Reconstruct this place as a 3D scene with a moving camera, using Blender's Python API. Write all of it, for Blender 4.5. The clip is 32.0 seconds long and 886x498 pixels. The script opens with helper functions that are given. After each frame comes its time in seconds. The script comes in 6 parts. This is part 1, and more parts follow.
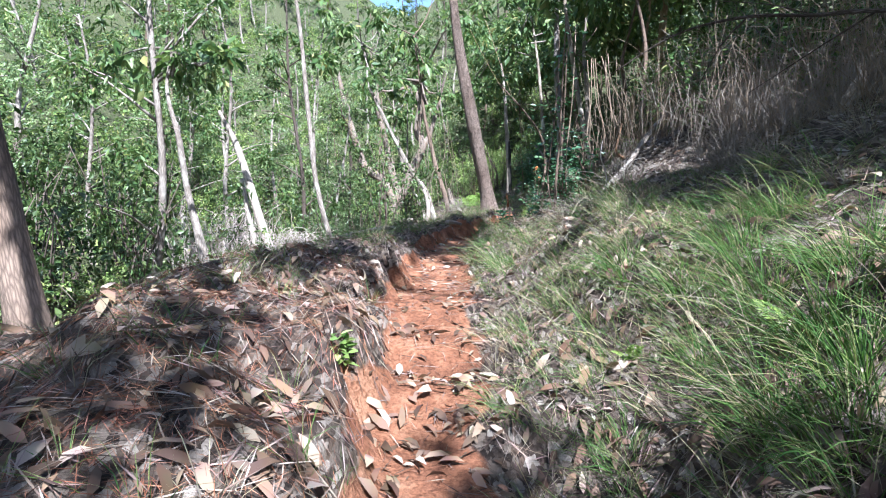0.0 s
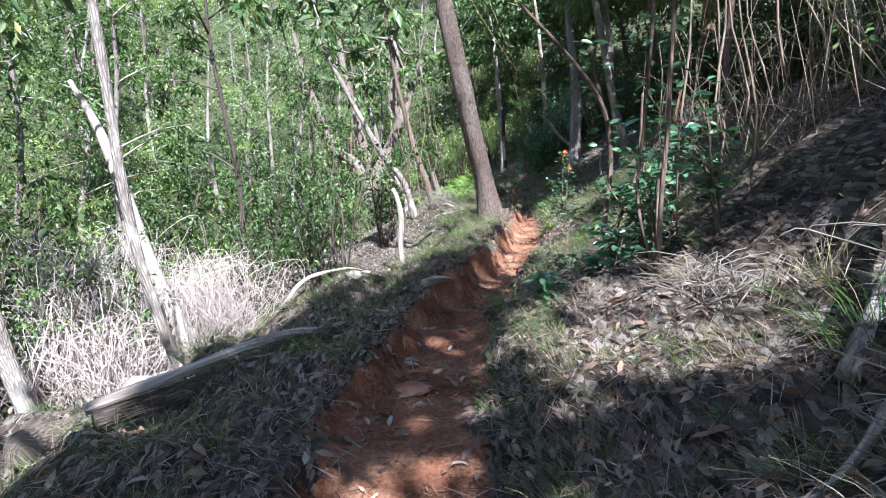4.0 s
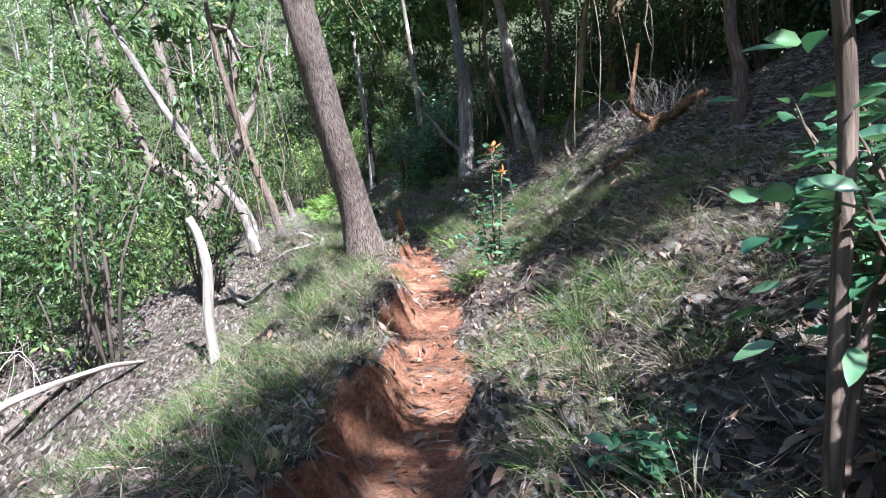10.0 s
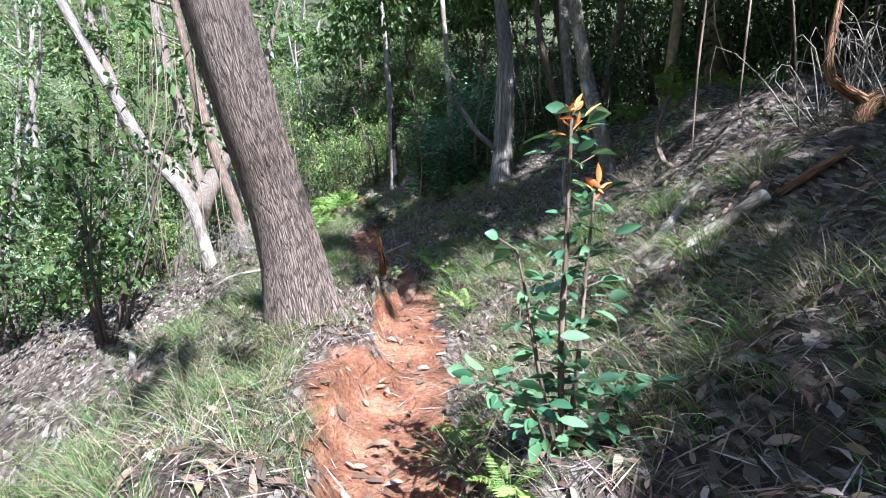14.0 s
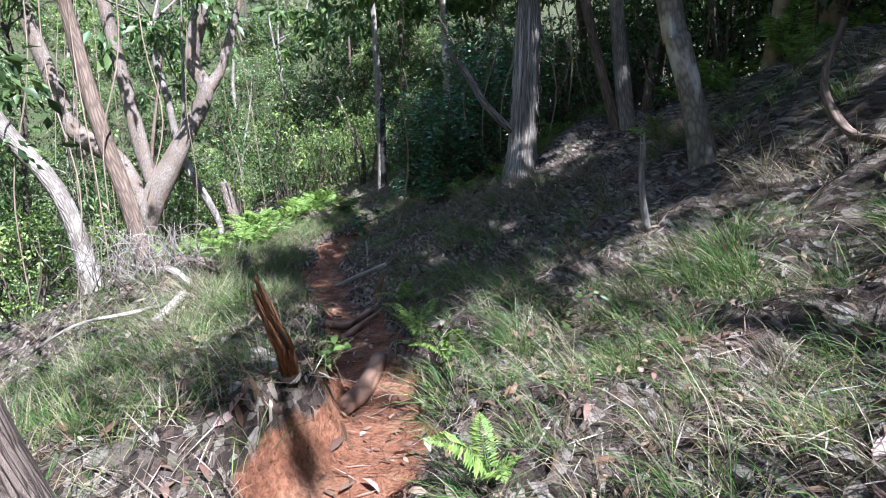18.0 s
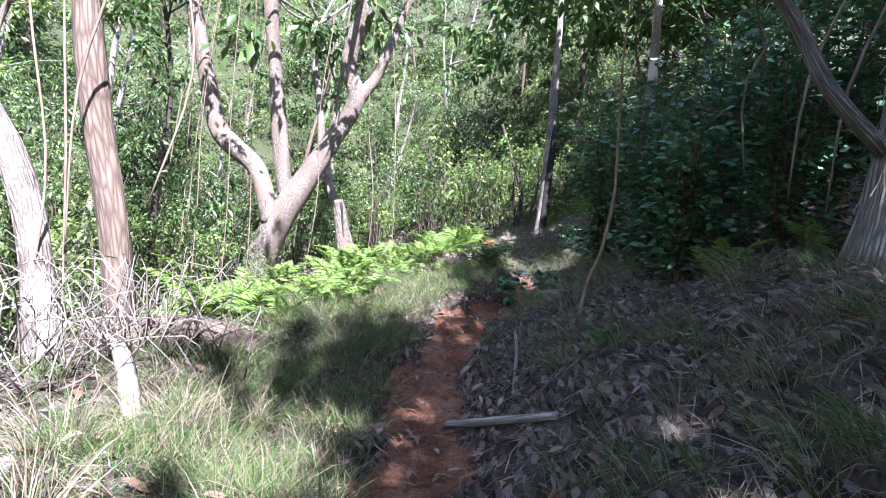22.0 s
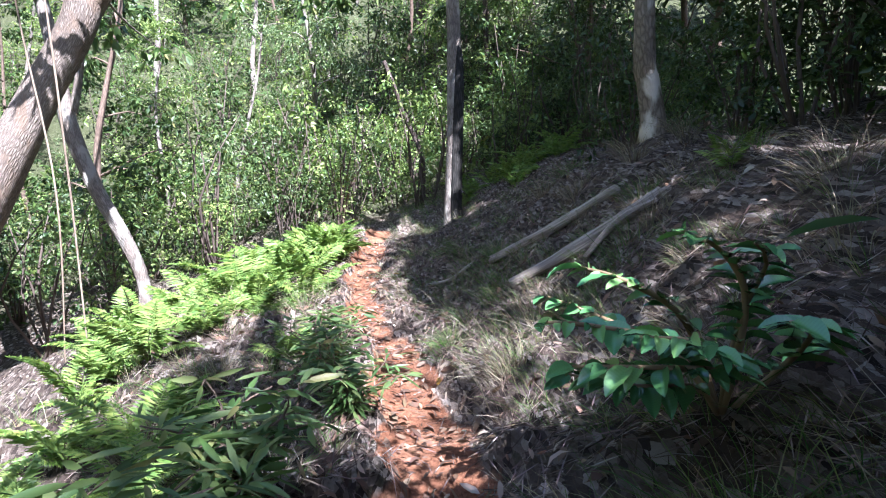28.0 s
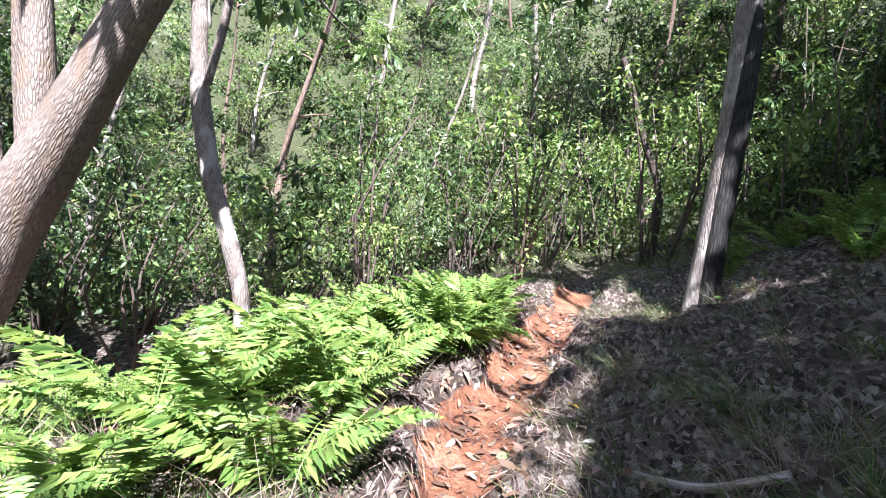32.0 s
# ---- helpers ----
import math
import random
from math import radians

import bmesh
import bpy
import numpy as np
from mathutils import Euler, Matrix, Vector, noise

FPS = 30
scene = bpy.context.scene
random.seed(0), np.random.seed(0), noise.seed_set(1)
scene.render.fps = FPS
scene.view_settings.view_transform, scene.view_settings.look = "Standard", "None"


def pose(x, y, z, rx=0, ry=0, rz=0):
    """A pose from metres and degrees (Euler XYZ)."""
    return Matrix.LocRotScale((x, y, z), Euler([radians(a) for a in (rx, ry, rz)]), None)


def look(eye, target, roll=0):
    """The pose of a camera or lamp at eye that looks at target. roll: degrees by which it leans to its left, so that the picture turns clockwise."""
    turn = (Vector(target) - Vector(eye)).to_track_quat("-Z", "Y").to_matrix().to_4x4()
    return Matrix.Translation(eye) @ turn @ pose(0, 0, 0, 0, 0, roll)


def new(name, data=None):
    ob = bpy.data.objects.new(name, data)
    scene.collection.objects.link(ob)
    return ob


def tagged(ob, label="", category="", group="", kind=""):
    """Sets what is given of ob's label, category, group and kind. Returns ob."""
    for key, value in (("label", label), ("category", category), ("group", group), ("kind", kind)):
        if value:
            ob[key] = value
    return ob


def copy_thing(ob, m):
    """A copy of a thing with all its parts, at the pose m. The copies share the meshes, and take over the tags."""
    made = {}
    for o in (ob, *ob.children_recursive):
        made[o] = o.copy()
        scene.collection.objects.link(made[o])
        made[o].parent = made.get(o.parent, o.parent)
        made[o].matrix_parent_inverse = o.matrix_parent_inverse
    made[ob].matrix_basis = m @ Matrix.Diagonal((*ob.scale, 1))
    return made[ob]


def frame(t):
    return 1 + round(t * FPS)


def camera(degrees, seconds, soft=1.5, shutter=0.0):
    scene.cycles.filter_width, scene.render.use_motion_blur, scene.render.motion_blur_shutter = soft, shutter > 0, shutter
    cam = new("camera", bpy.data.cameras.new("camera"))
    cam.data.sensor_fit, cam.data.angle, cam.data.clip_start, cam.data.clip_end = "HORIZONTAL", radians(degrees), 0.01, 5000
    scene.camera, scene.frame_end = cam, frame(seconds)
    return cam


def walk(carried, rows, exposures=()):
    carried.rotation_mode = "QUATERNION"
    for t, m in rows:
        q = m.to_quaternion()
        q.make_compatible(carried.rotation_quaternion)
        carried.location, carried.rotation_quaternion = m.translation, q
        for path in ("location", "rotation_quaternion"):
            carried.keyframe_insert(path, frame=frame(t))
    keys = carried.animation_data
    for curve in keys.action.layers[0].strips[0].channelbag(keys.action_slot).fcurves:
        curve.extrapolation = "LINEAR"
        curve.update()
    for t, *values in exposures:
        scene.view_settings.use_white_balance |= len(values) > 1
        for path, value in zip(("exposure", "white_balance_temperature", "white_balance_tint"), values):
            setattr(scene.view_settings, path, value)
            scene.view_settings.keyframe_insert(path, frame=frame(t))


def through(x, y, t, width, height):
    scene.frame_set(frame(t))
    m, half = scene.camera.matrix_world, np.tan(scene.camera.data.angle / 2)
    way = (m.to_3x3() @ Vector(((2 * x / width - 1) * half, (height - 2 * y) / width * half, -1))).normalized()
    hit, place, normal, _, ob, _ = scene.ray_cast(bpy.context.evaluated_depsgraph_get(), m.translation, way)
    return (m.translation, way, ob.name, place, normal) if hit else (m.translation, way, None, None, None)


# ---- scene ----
cam = camera(77.8, 32.0, soft=1.1)
PATH = [
    (0, (0.037, -0.136, 1.48), (0.018, 1.858, 1.332), -1.9),
    (0.5, (0.073, 0.774, 1.661), (0.045, 2.768, 1.507), -2.3),
    (1, (0.102, 1.69, 1.806), (0.062, 3.683, 1.64), -1.5),
    (1.5, (0.075, 2.447, 1.988), (-0.003, 4.437, 1.801), -2.1),
    (2, (0.022, 3.22, 2.081), (-0.058, 5.205, 1.857), -2.9),
    (2.5, (0.098, 3.899, 2.08), (0.049, 5.885, 1.854), -3.0),
    (3, (0.111, 4.552, 2.198), (0.094, 6.539, 1.969), -3.5),
    (3.5, (0.176, 5.098, 2.266), (0.184, 7.081, 2.005), -4.2),
    (5.5, (0.232, 6.449, 2.168), (0.283, 8.438, 1.964), -2.8),
    (6, (0.224, 6.872, 2.234), (0.233, 8.864, 2.052), -1.1),
    (6.5, (0.168, 7.262, 2.259), (0.172, 9.254, 2.082), -0.6),
    (7, (0.165, 7.682, 2.26), (0.216, 9.673, 2.077), -0.5),
    (7.5, (0.172, 8.12, 2.278), (0.299, 10.108, 2.102), -1.3),
    (8, (0.175, 8.536, 2.32), (0.391, 10.517, 2.146), -2.6),
    (8.5, (0.213, 8.929, 2.31), (0.533, 10.895, 2.14), -4.1),
    (9, (0.251, 9.307, 2.243), (0.684, 11.25, 2.047), -6.5),
    (9.5, (0.391, 9.799, 2.178), (0.864, 11.731, 1.974), -6.4),
    (10, (0.595, 10.211, 2.184), (1.081, 12.137, 1.956), -5.5),
    (10.5, (0.728, 10.613, 2.156), (1.218, 12.54, 1.94), -3.8),
    (11, (0.918, 11.082, 2.079), (1.394, 13.017, 1.908), -3.6),
    (11.5, (1.099, 11.756, 2.104), (1.584, 13.694, 2.001), -4.0),
    (12, (1.247, 12.302, 2.177), (1.737, 14.236, 2.049), -4.9),
    (12.5, (1.402, 12.77, 2.264), (1.877, 14.707, 2.117), -4.4),
    (13, (1.545, 13.179, 2.334), (2.007, 15.117, 2.157), -3.3),
    (13.5, (1.678, 13.469, 2.338), (2.109, 15.412, 2.143), -2.4),
    (14, (1.742, 13.805, 2.273), (2.122, 15.756, 2.06), -1.9),
    (14.5, (1.78, 14.143, 2.218), (2.115, 16.102, 1.998), -1.1),
    (16.5, (1.881, 15.308, 2.161), (2.14, 17.284, 1.999), -1.8),
    (17, (2.004, 15.866, 2.183), (2.368, 17.821, 1.973), -3.5),
    (17.5, (2.213, 16.395, 2.134), (2.605, 18.345, 1.925), -2.9),
    (18, (2.382, 16.949, 2.204), (2.783, 18.898, 2.001), -1.0),
    (18.5, (2.528, 17.338, 2.208), (2.897, 19.296, 2.03), 0.9),
    (19, (2.704, 17.713, 2.146), (3.003, 19.685, 2.0), 2.6),
    (19.5, (2.855, 18.04, 2.141), (3.011, 20.03, 2.008), 4.9),
    (20, (2.907, 18.509, 2.124), (2.89, 20.506, 2.022), 6.9),
    (20.5, (2.823, 18.987, 2.127), (2.727, 20.983, 2.034), 8.5),
    (21, (2.705, 19.58, 2.127), (2.598, 21.573, 2.002), 8.1),
    (21.5, (2.645, 20.131, 2.188), (2.518, 22.123, 2.071), 6.4),
    (22, (2.515, 20.757, 2.281), (2.392, 22.751, 2.203), 6.6),
    (22.5, (2.491, 21.225, 2.332), (2.351, 23.22, 2.301), 7.2),
    (23, (2.455, 21.761, 2.345), (2.303, 23.755, 2.32), 6.5),
    (23.5, (2.356, 22.318, 2.294), (2.235, 24.314, 2.252), 4.4),
    (24, (2.331, 22.805, 2.365), (2.29, 24.803, 2.297), 1.0),
    (24.5, (2.315, 23.247, 2.388), (2.352, 25.242, 2.254), -2.3),
    (25, (2.393, 23.696, 2.374), (2.492, 25.692, 2.286), -2.5),
    (25.5, (2.537, 24.278, 2.339), (2.614, 26.276, 2.268), -3.5),
    (26, (2.607, 24.848, 2.449), (2.739, 26.842, 2.367), -4.1),
    (26.5, (2.656, 25.237, 2.592), (2.859, 27.225, 2.502), -4.7),
    (28.5, (3.432, 28.096, 2.739), (3.584, 30.083, 2.565), 2.4),
    (29, (3.56, 28.484, 2.696), (3.639, 30.477, 2.541), 2.1),
    (29.5, (3.646, 28.917, 2.676), (3.646, 30.916, 2.614), 3.0),
    (30, (3.548, 29.522, 2.694), (3.477, 31.521, 2.678), 3.1),
    (30.5, (3.568, 30.164, 2.742), (3.425, 32.159, 2.718), 4.7),
    (31, (3.597, 30.807, 2.845), (3.273, 32.78, 2.801), 7.6),
    (31.5, (3.522, 31.293, 2.867), (3.006, 33.225, 2.819), 9.5),
    (32, (3.412, 31.767, 2.787), (2.819, 33.675, 2.709), 9.0),
]
walk(cam, [(t, look(eye, target, roll)) for t, eye, target, roll in PATH],
     exposures=[(0.0, 2.2, 5350, 9), (5.0, 2.05, 5350, 9), (14.0, 2.25, 5250, 9), (17.0, 2.05, 5250, 10), (20.0, 2.35, 5350, 14), (25.0, 2.75, 5300, 22), (28.5, 2.6, 5400, 16), (32.0, 2.5, 5600, 16)])

# ---- light ----
SUN = Vector((0.24, -0.60, 0.76)).normalized()
world = bpy.data.worlds.new("sky")
scene.world = world
world.use_nodes = True
sky = world.node_tree.nodes.new("ShaderNodeTexSky")
sky.sky_type, sky.sun_disc = "NISHITA", False
sky.sun_elevation = math.asin(SUN.z)
sky.sun_rotation = math.atan2(SUN.x, SUN.y)
background = world.node_tree.nodes["Background"]
background.inputs["Strength"].default_value = 0.085
world.node_tree.links.new(sky.outputs["Color"], background.inputs["Color"])
sun = new("sun", bpy.data.lights.new("sun", "SUN"))
sun.data.energy, sun.data.angle, sun.data.color = 5.0, radians(0.53), (1.0, 0.96, 0.90)
sun.rotation_euler = SUN.to_track_quat("Z", "Y").to_euler()

# ---- materials ----


def material(name, rough=0.8, spec=0.3):
    m = bpy.data.materials.new(name)
    m.use_nodes = True
    b = m.node_tree.nodes["Principled BSDF"]
    b.inputs["Roughness"].default_value = rough
    b.inputs["Specular IOR Level"].default_value = spec
    return m, m.node_tree.nodes, m.node_tree.links, b


def add(nodes, kind, **inputs):
    n = nodes.new(kind)
    for k, v in inputs.items():
        n.inputs[k.replace("_", " ")].default_value = v
    return n


def ramp_node(nodes, stops):
    n = nodes.new("ShaderNodeValToRGB")
    e = n.color_ramp.elements
    while len(e) < len(stops):
        e.new(0.5)
    for el, (p, c) in zip(e, stops):
        el.position, el.color = p, (*c, 1)
    return n


def mapped(nodes, links, scale, uv=False):
    tc = nodes.new("ShaderNodeTexCoord")
    mp = nodes.new("ShaderNodeMapping")
    mp.inputs["Scale"].default_value = scale
    links.new(tc.outputs["UV" if uv else "Object"], mp.inputs["Vector"])
    return mp.outputs["Vector"]


def mix_color(nodes, links, fac, a, b, blend="MIX"):
    n = nodes.new("ShaderNodeMix")
    n.data_type, n.blend_type = "RGBA", blend
    for sock, v in ((n.inputs[0], fac), (n.inputs[6], a), (n.inputs[7], b)):
        if hasattr(v, "links"):
            links.new(v, sock)
        else:
            sock.default_value = v if isinstance(v, float) else (*v, 1)
    return n.outputs[2]


def bump_to(nodes, links, b, height_socket, strength, distance):
    n = add(nodes, "ShaderNodeBump", Strength=strength, Distance=distance)
    links.new(height_socket, n.inputs["Height"])
    links.new(n.outputs["Normal"], b.inputs["Normal"])


def leaf_material(name, stops, rough=0.45, through=0.3, spec=0.4):
    """Leaves and blades: each island takes its own colour; some light comes through."""
    m, nodes, links, b = material(name, rough, spec)
    geo = nodes.new("ShaderNodeNewGeometry")
    col = ramp_node(nodes, stops)
    links.new(geo.outputs["Random Per Island"], col.inputs["Fac"])
    noise_tex = add(nodes, "ShaderNodeTexNoise", Scale=9.0, Detail=3.0)
    links.new(mapped(nodes, links, (1, 1, 1)), noise_tex.inputs["Vector"])
    c = mix_color(nodes, links, 0.35, col.outputs["Color"], noise_tex.outputs["Color"], "SOFT_LIGHT")
    links.new(c, b.inputs["Base Color"])
    if through > 0:
        tr = nodes.new("ShaderNodeBsdfTranslucent")
        links.new(mix_color(nodes, links, 0.5, c, (0.45, 0.5, 0.2), "OVERLAY"), tr.inputs["Color"])
        mx = nodes.new("ShaderNodeMixShader")
        mx.inputs[0].default_value = through
        links.new(b.outputs[0], mx.inputs[1])
        links.new(tr.outputs[0], mx.inputs[2])
        links.new(mx.outputs[0], nodes["Material Output"].inputs["Surface"])
    return m


def bark_material(name, dark, light, ridge=(26, 3.2), strength=0.9, distance=0.02, patch=None, crack=0.30):
    """Bark along a trunk: ridges stretched lengthwise, blotches and lichen."""
    m, nodes, links, b = material(name, 0.9, 0.2)
    v = mapped(nodes, links, (ridge[0], ridge[1], 1), True)
    cells = add(nodes, "ShaderNodeTexVoronoi", Scale=1.0)
    cells.feature = "DISTANCE_TO_EDGE"
    warp = add(nodes, "ShaderNodeTexNoise", Scale=0.5, Detail=5.0)
    links.new(v, warp.inputs["Vector"])
    links.new(mix_color(nodes, links, 0.85, v, warp.outputs["Color"], "ADD"), cells.inputs["Vector"])
    grain = add(nodes, "ShaderNodeTexNoise", Scale=1.4, Detail=9.0, Roughness=0.75)
    links.new(v, grain.inputs["Vector"])
    big = add(nodes, "ShaderNodeTexNoise", Scale=2.2, Detail=4.0)
    links.new(mapped(nodes, links, (1, 1, 0.5)), big.inputs["Vector"])
    hgt = nodes.new("ShaderNodeMath")
    hgt.operation = "MULTIPLY_ADD"
    edge = nodes.new("ShaderNodeMapRange")
    edge.inputs["From Max"].default_value = crack
    links.new(cells.outputs["Distance"], edge.inputs["Value"])
    links.new(grain.outputs["Fac"], hgt.inputs[0])
    hgt.inputs[1].default_value = 1.3
    links.new(edge.outputs[0], hgt.inputs[2])
    c1 = ramp_node(nodes, [(0.15, dark), (1.0, light)])
    half = nodes.new("ShaderNodeMath")
    half.operation = "MULTIPLY"
    half.inputs[1].default_value = 0.52
    links.new(hgt.outputs[0], half.inputs[0])
    links.new(half.outputs[0], c1.inputs["Fac"])
    tone = ramp_node(nodes, [(0.35, (0.55, 0.5, 0.46)), (0.62, (1.0, 1.0, 1.0))])
    links.new(big.outputs["Fac"], tone.inputs["Fac"])
    c = mix_color(nodes, links, 0.6, c1.outputs["Color"], tone.outputs["Color"], "MULTIPLY")
    if patch:
        spots = ramp_node(nodes, [(0.52, (0, 0, 0)), (0.62, (1, 1, 1))])
        pn = add(nodes, "ShaderNodeTexNoise", Scale=5.0, Detail=5.0)
        links.new(mapped(nodes, links, (1, 1, 0.4)), pn.inputs["Vector"])
        links.new(pn.outputs["Fac"], spots.inputs["Fac"])
        c = mix_color(nodes, links, spots.outputs["Color"], c, patch)
    links.new(c, b.inputs["Base Color"])
    bump_to(nodes, links, b, hgt.outputs[0], strength, distance)
    return m


def ground_material():
    m, nodes, links, b = material("forest_floor", 0.95, 0.15)
    v = mapped(nodes, links, (1, 1, 1))
    n1 = add(nodes, "ShaderNodeTexNoise", Scale=3.0, Detail=8.0, Roughness=0.65)
    n2 = add(nodes, "ShaderNodeTexNoise", Scale=38.0, Detail=6.0, Roughness=0.7)
    n3 = add(nodes, "ShaderNodeTexNoise", Scale=0.55, Detail=4.0)
    for n in (n1, n2, n3):
        links.new(v, n.inputs["Vector"])
    soil = ramp_node(nodes, [(0.28, (0.10, 0.042, 0.026)), (0.5, (0.27, 0.118, 0.066)), (0.72, (0.46, 0.25, 0.155))])
    links.new(n1.outputs["Fac"], soil.inputs["Fac"])
    speck = ramp_node(nodes, [(0.36, (0.42, 0.36, 0.32)), (0.58, (1, 1, 1))])
    links.new(n2.outputs["Fac"], speck.inputs["Fac"])
    red = mix_color(nodes, links, 0.8, soil.outputs["Color"], speck.outputs["Color"], "MULTIPLY")
    duff = ramp_node(nodes, [(0.3, (0.03, 0.02, 0.016)), (0.5, (0.085, 0.056, 0.042)), (0.72, (0.19, 0.135, 0.105))])
    links.new(n2.outputs["Fac"], duff.inputs["Fac"])
    tint = ramp_node(nodes, [(0.38, (0.05, 0.06, 0.03)), (0.6, (0.11, 0.08, 0.062))])
    links.new(n3.outputs["Fac"], tint.inputs["Fac"])
    brown = mix_color(nodes, links, 0.4, duff.outputs["Color"], tint.outputs["Color"])
    for size, turn, share in ((22.0, 0.4, 0.75), (34.0, 1.9, 0.55)):
        flake = add(nodes, "ShaderNodeTexVoronoi", Scale=1.0)
        place = nodes.new("ShaderNodeMapping")
        place.inputs["Scale"].default_value, place.inputs["Rotation"].default_value = (size, size * 0.3, size), (0, 0, turn)
        warped = mix_color(nodes, links, 0.06, v, n1.outputs["Color"], "ADD")
        links.new(warped, place.inputs["Vector"])
        links.new(place.outputs["Vector"], flake.inputs["Vector"])
        shade = nodes.new("ShaderNodeSeparateColor")
        links.new(flake.outputs["Color"], shade.inputs["Color"])
        leafy = ramp_node(nodes, [(0.0, (0.025, 0.018, 0.015)), (0.45, (0.085, 0.062, 0.05)), (0.8, (0.17, 0.135, 0.11)), (1.0, (0.30, 0.255, 0.22))])
        links.new(shade.outputs[0], leafy.inputs["Fac"])
        pick = nodes.new("ShaderNodeMath")
        pick.operation = "LESS_THAN"
        pick.inputs[1].default_value = share
        links.new(shade.outputs[1], pick.inputs[0])
        brown = mix_color(nodes, links, pick.outputs[0], brown, leafy.outputs["Color"])
    at = nodes.new("ShaderNodeAttribute")
    at.attribute_name = "bare"
    edge = nodes.new("ShaderNodeMath")
    edge.operation = "MULTIPLY_ADD"
    links.new(n1.outputs["Fac"], edge.inputs[0])
    edge.inputs[1].default_value = 0.7
    links.new(at.outputs["Fac"], edge.inputs[2])
    cut = nodes.new("ShaderNodeMapRange")
    cut.inputs["From Min"].default_value, cut.inputs["From Max"].default_value = 0.72, 0.98
    links.new(edge.outputs[0], cut.inputs["Value"])
    leafy_at = nodes.new("ShaderNodeAttribute")
    leafy_at.attribute_name = "overgrown"
    herbs = ramp_node(nodes, [(0.3, (0.015, 0.02, 0.009)), (0.52, (0.045, 0.056, 0.022)), (0.72, (0.13, 0.13, 0.06))])
    links.new(n2.outputs["Fac"], herbs.inputs["Fac"])
    brown = mix_color(nodes, links, leafy_at.outputs["Fac"], brown, herbs.outputs["Color"])
    links.new(mix_color(nodes, links, cut.outputs[0], brown, red), b.inputs["Base Color"])
    hsum = nodes.new("ShaderNodeMath")
    hsum.operation = "MULTIPLY_ADD"
    links.new(n1.outputs["Fac"], hsum.inputs[0])
    hsum.inputs[1].default_value = 2.2
    links.new(n2.outputs["Fac"], hsum.inputs[2])
    bump_to(nodes, links, b, hsum.outputs[0], 0.95, 0.045)
    return m


def earth_material(name, stops):
    m, nodes, links, b = material(name, 0.95, 0.15)
    v = mapped(nodes, links, (1, 1, 1))
    n1 = add(nodes, "ShaderNodeTexNoise", Scale=6.0, Detail=8.0, Roughness=0.65)
    links.new(v, n1.inputs["Vector"])
    soil = ramp_node(nodes, stops)
    links.new(n1.outputs["Fac"], soil.inputs["Fac"])
    links.new(soil.outputs["Color"], b.inputs["Base Color"])
    bump_to(nodes, links, b, n1.outputs["Fac"], 0.7, 0.03)
    return m


GROUND = ground_material()
EARTH = earth_material("packed_red_earth", [(0.3, (0.16, 0.07, 0.04)), (0.5, (0.28, 0.13, 0.08)), (0.72, (0.42, 0.23, 0.15))])
BROWN_EARTH = earth_material("brown_earth", [(0.3, (0.09, 0.06, 0.048)), (0.5, (0.17, 0.12, 0.095)), (0.72, (0.28, 0.21, 0.17))])
LEAF_DARK = leaf_material("glossy_leaf", [(0, (0.045, 0.105, 0.055)), (0.5, (0.08, 0.16, 0.08)), (1, (0.15, 0.25, 0.12))], 0.27, 0.25, 0.6)
LEAF_GUM = leaf_material("gum_leaf", [(0, (0.045, 0.085, 0.025)), (0.5, (0.09, 0.145, 0.045)), (0.9, (0.16, 0.21, 0.075)), (1, (0.26, 0.24, 0.09))], 0.45, 0.4)
LEAF_PALE = leaf_material("feathery_leaf", [(0, (0.08, 0.13, 0.05)), (0.5, (0.17, 0.235, 0.10)), (1, (0.33, 0.38, 0.20))], 0.45, 0.4)
LEAF_BRIGHT = leaf_material("young_leaf", [(0, (0.09, 0.15, 0.035)), (0.5, (0.19, 0.265, 0.075)), (1, (0.38, 0.43, 0.16))], 0.4, 0.42)
LEAF_DEEP = leaf_material("deep_green_leaf", [(0, (0.022, 0.04, 0.012)), (0.5, (0.045, 0.075, 0.022)), (1, (0.09, 0.13, 0.04))], 0.42, 0.3)
FERN = leaf_material("fern_green", [(0, (0.10, 0.185, 0.042)), (1, (0.31, 0.40, 0.10))], 0.5, 0.45)
GRASS = leaf_material("grass_blade", [(0, (0.045, 0.095, 0.025)), (0.5, (0.095, 0.165, 0.045)), (0.75, (0.19, 0.22, 0.08)), (0.92, (0.30, 0.26, 0.15)), (1, (0.36, 0.31, 0.19))], 0.6, 0.4, 0.15)
STRAW = leaf_material("dry_grass", [(0, (0.11, 0.085, 0.06)), (0.6, (0.24, 0.2, 0.145)), (1, (0.42, 0.36, 0.25))], 0.75, 0.3, 0.12)
LITTER = leaf_material("fallen_leaf", [(0, (0.055, 0.032, 0.022)), (0.45, (0.14, 0.085, 0.056)), (0.8, (0.23, 0.155, 0.108)), (1, (0.34, 0.27, 0.22))], 0.65, 0.1, 0.25)
BARK_GUM = bark_material("furrowed_bark", (0.04, 0.028, 0.023), (0.36, 0.268, 0.224), (110, 6.5), 1.0, 0.022, None, 0.18)
BARK_PALE = bark_material("pale_bark", (0.085, 0.064, 0.052), (0.36, 0.295, 0.25), (40, 7.0), 0.9, 0.014, (0.2, 0.145, 0.11))
BARK_GREY = bark_material("grey_bark", (0.10, 0.08, 0.07), (0.34, 0.29, 0.25), (46, 6.0), 0.7, 0.014, (0.31, 0.275, 0.24))
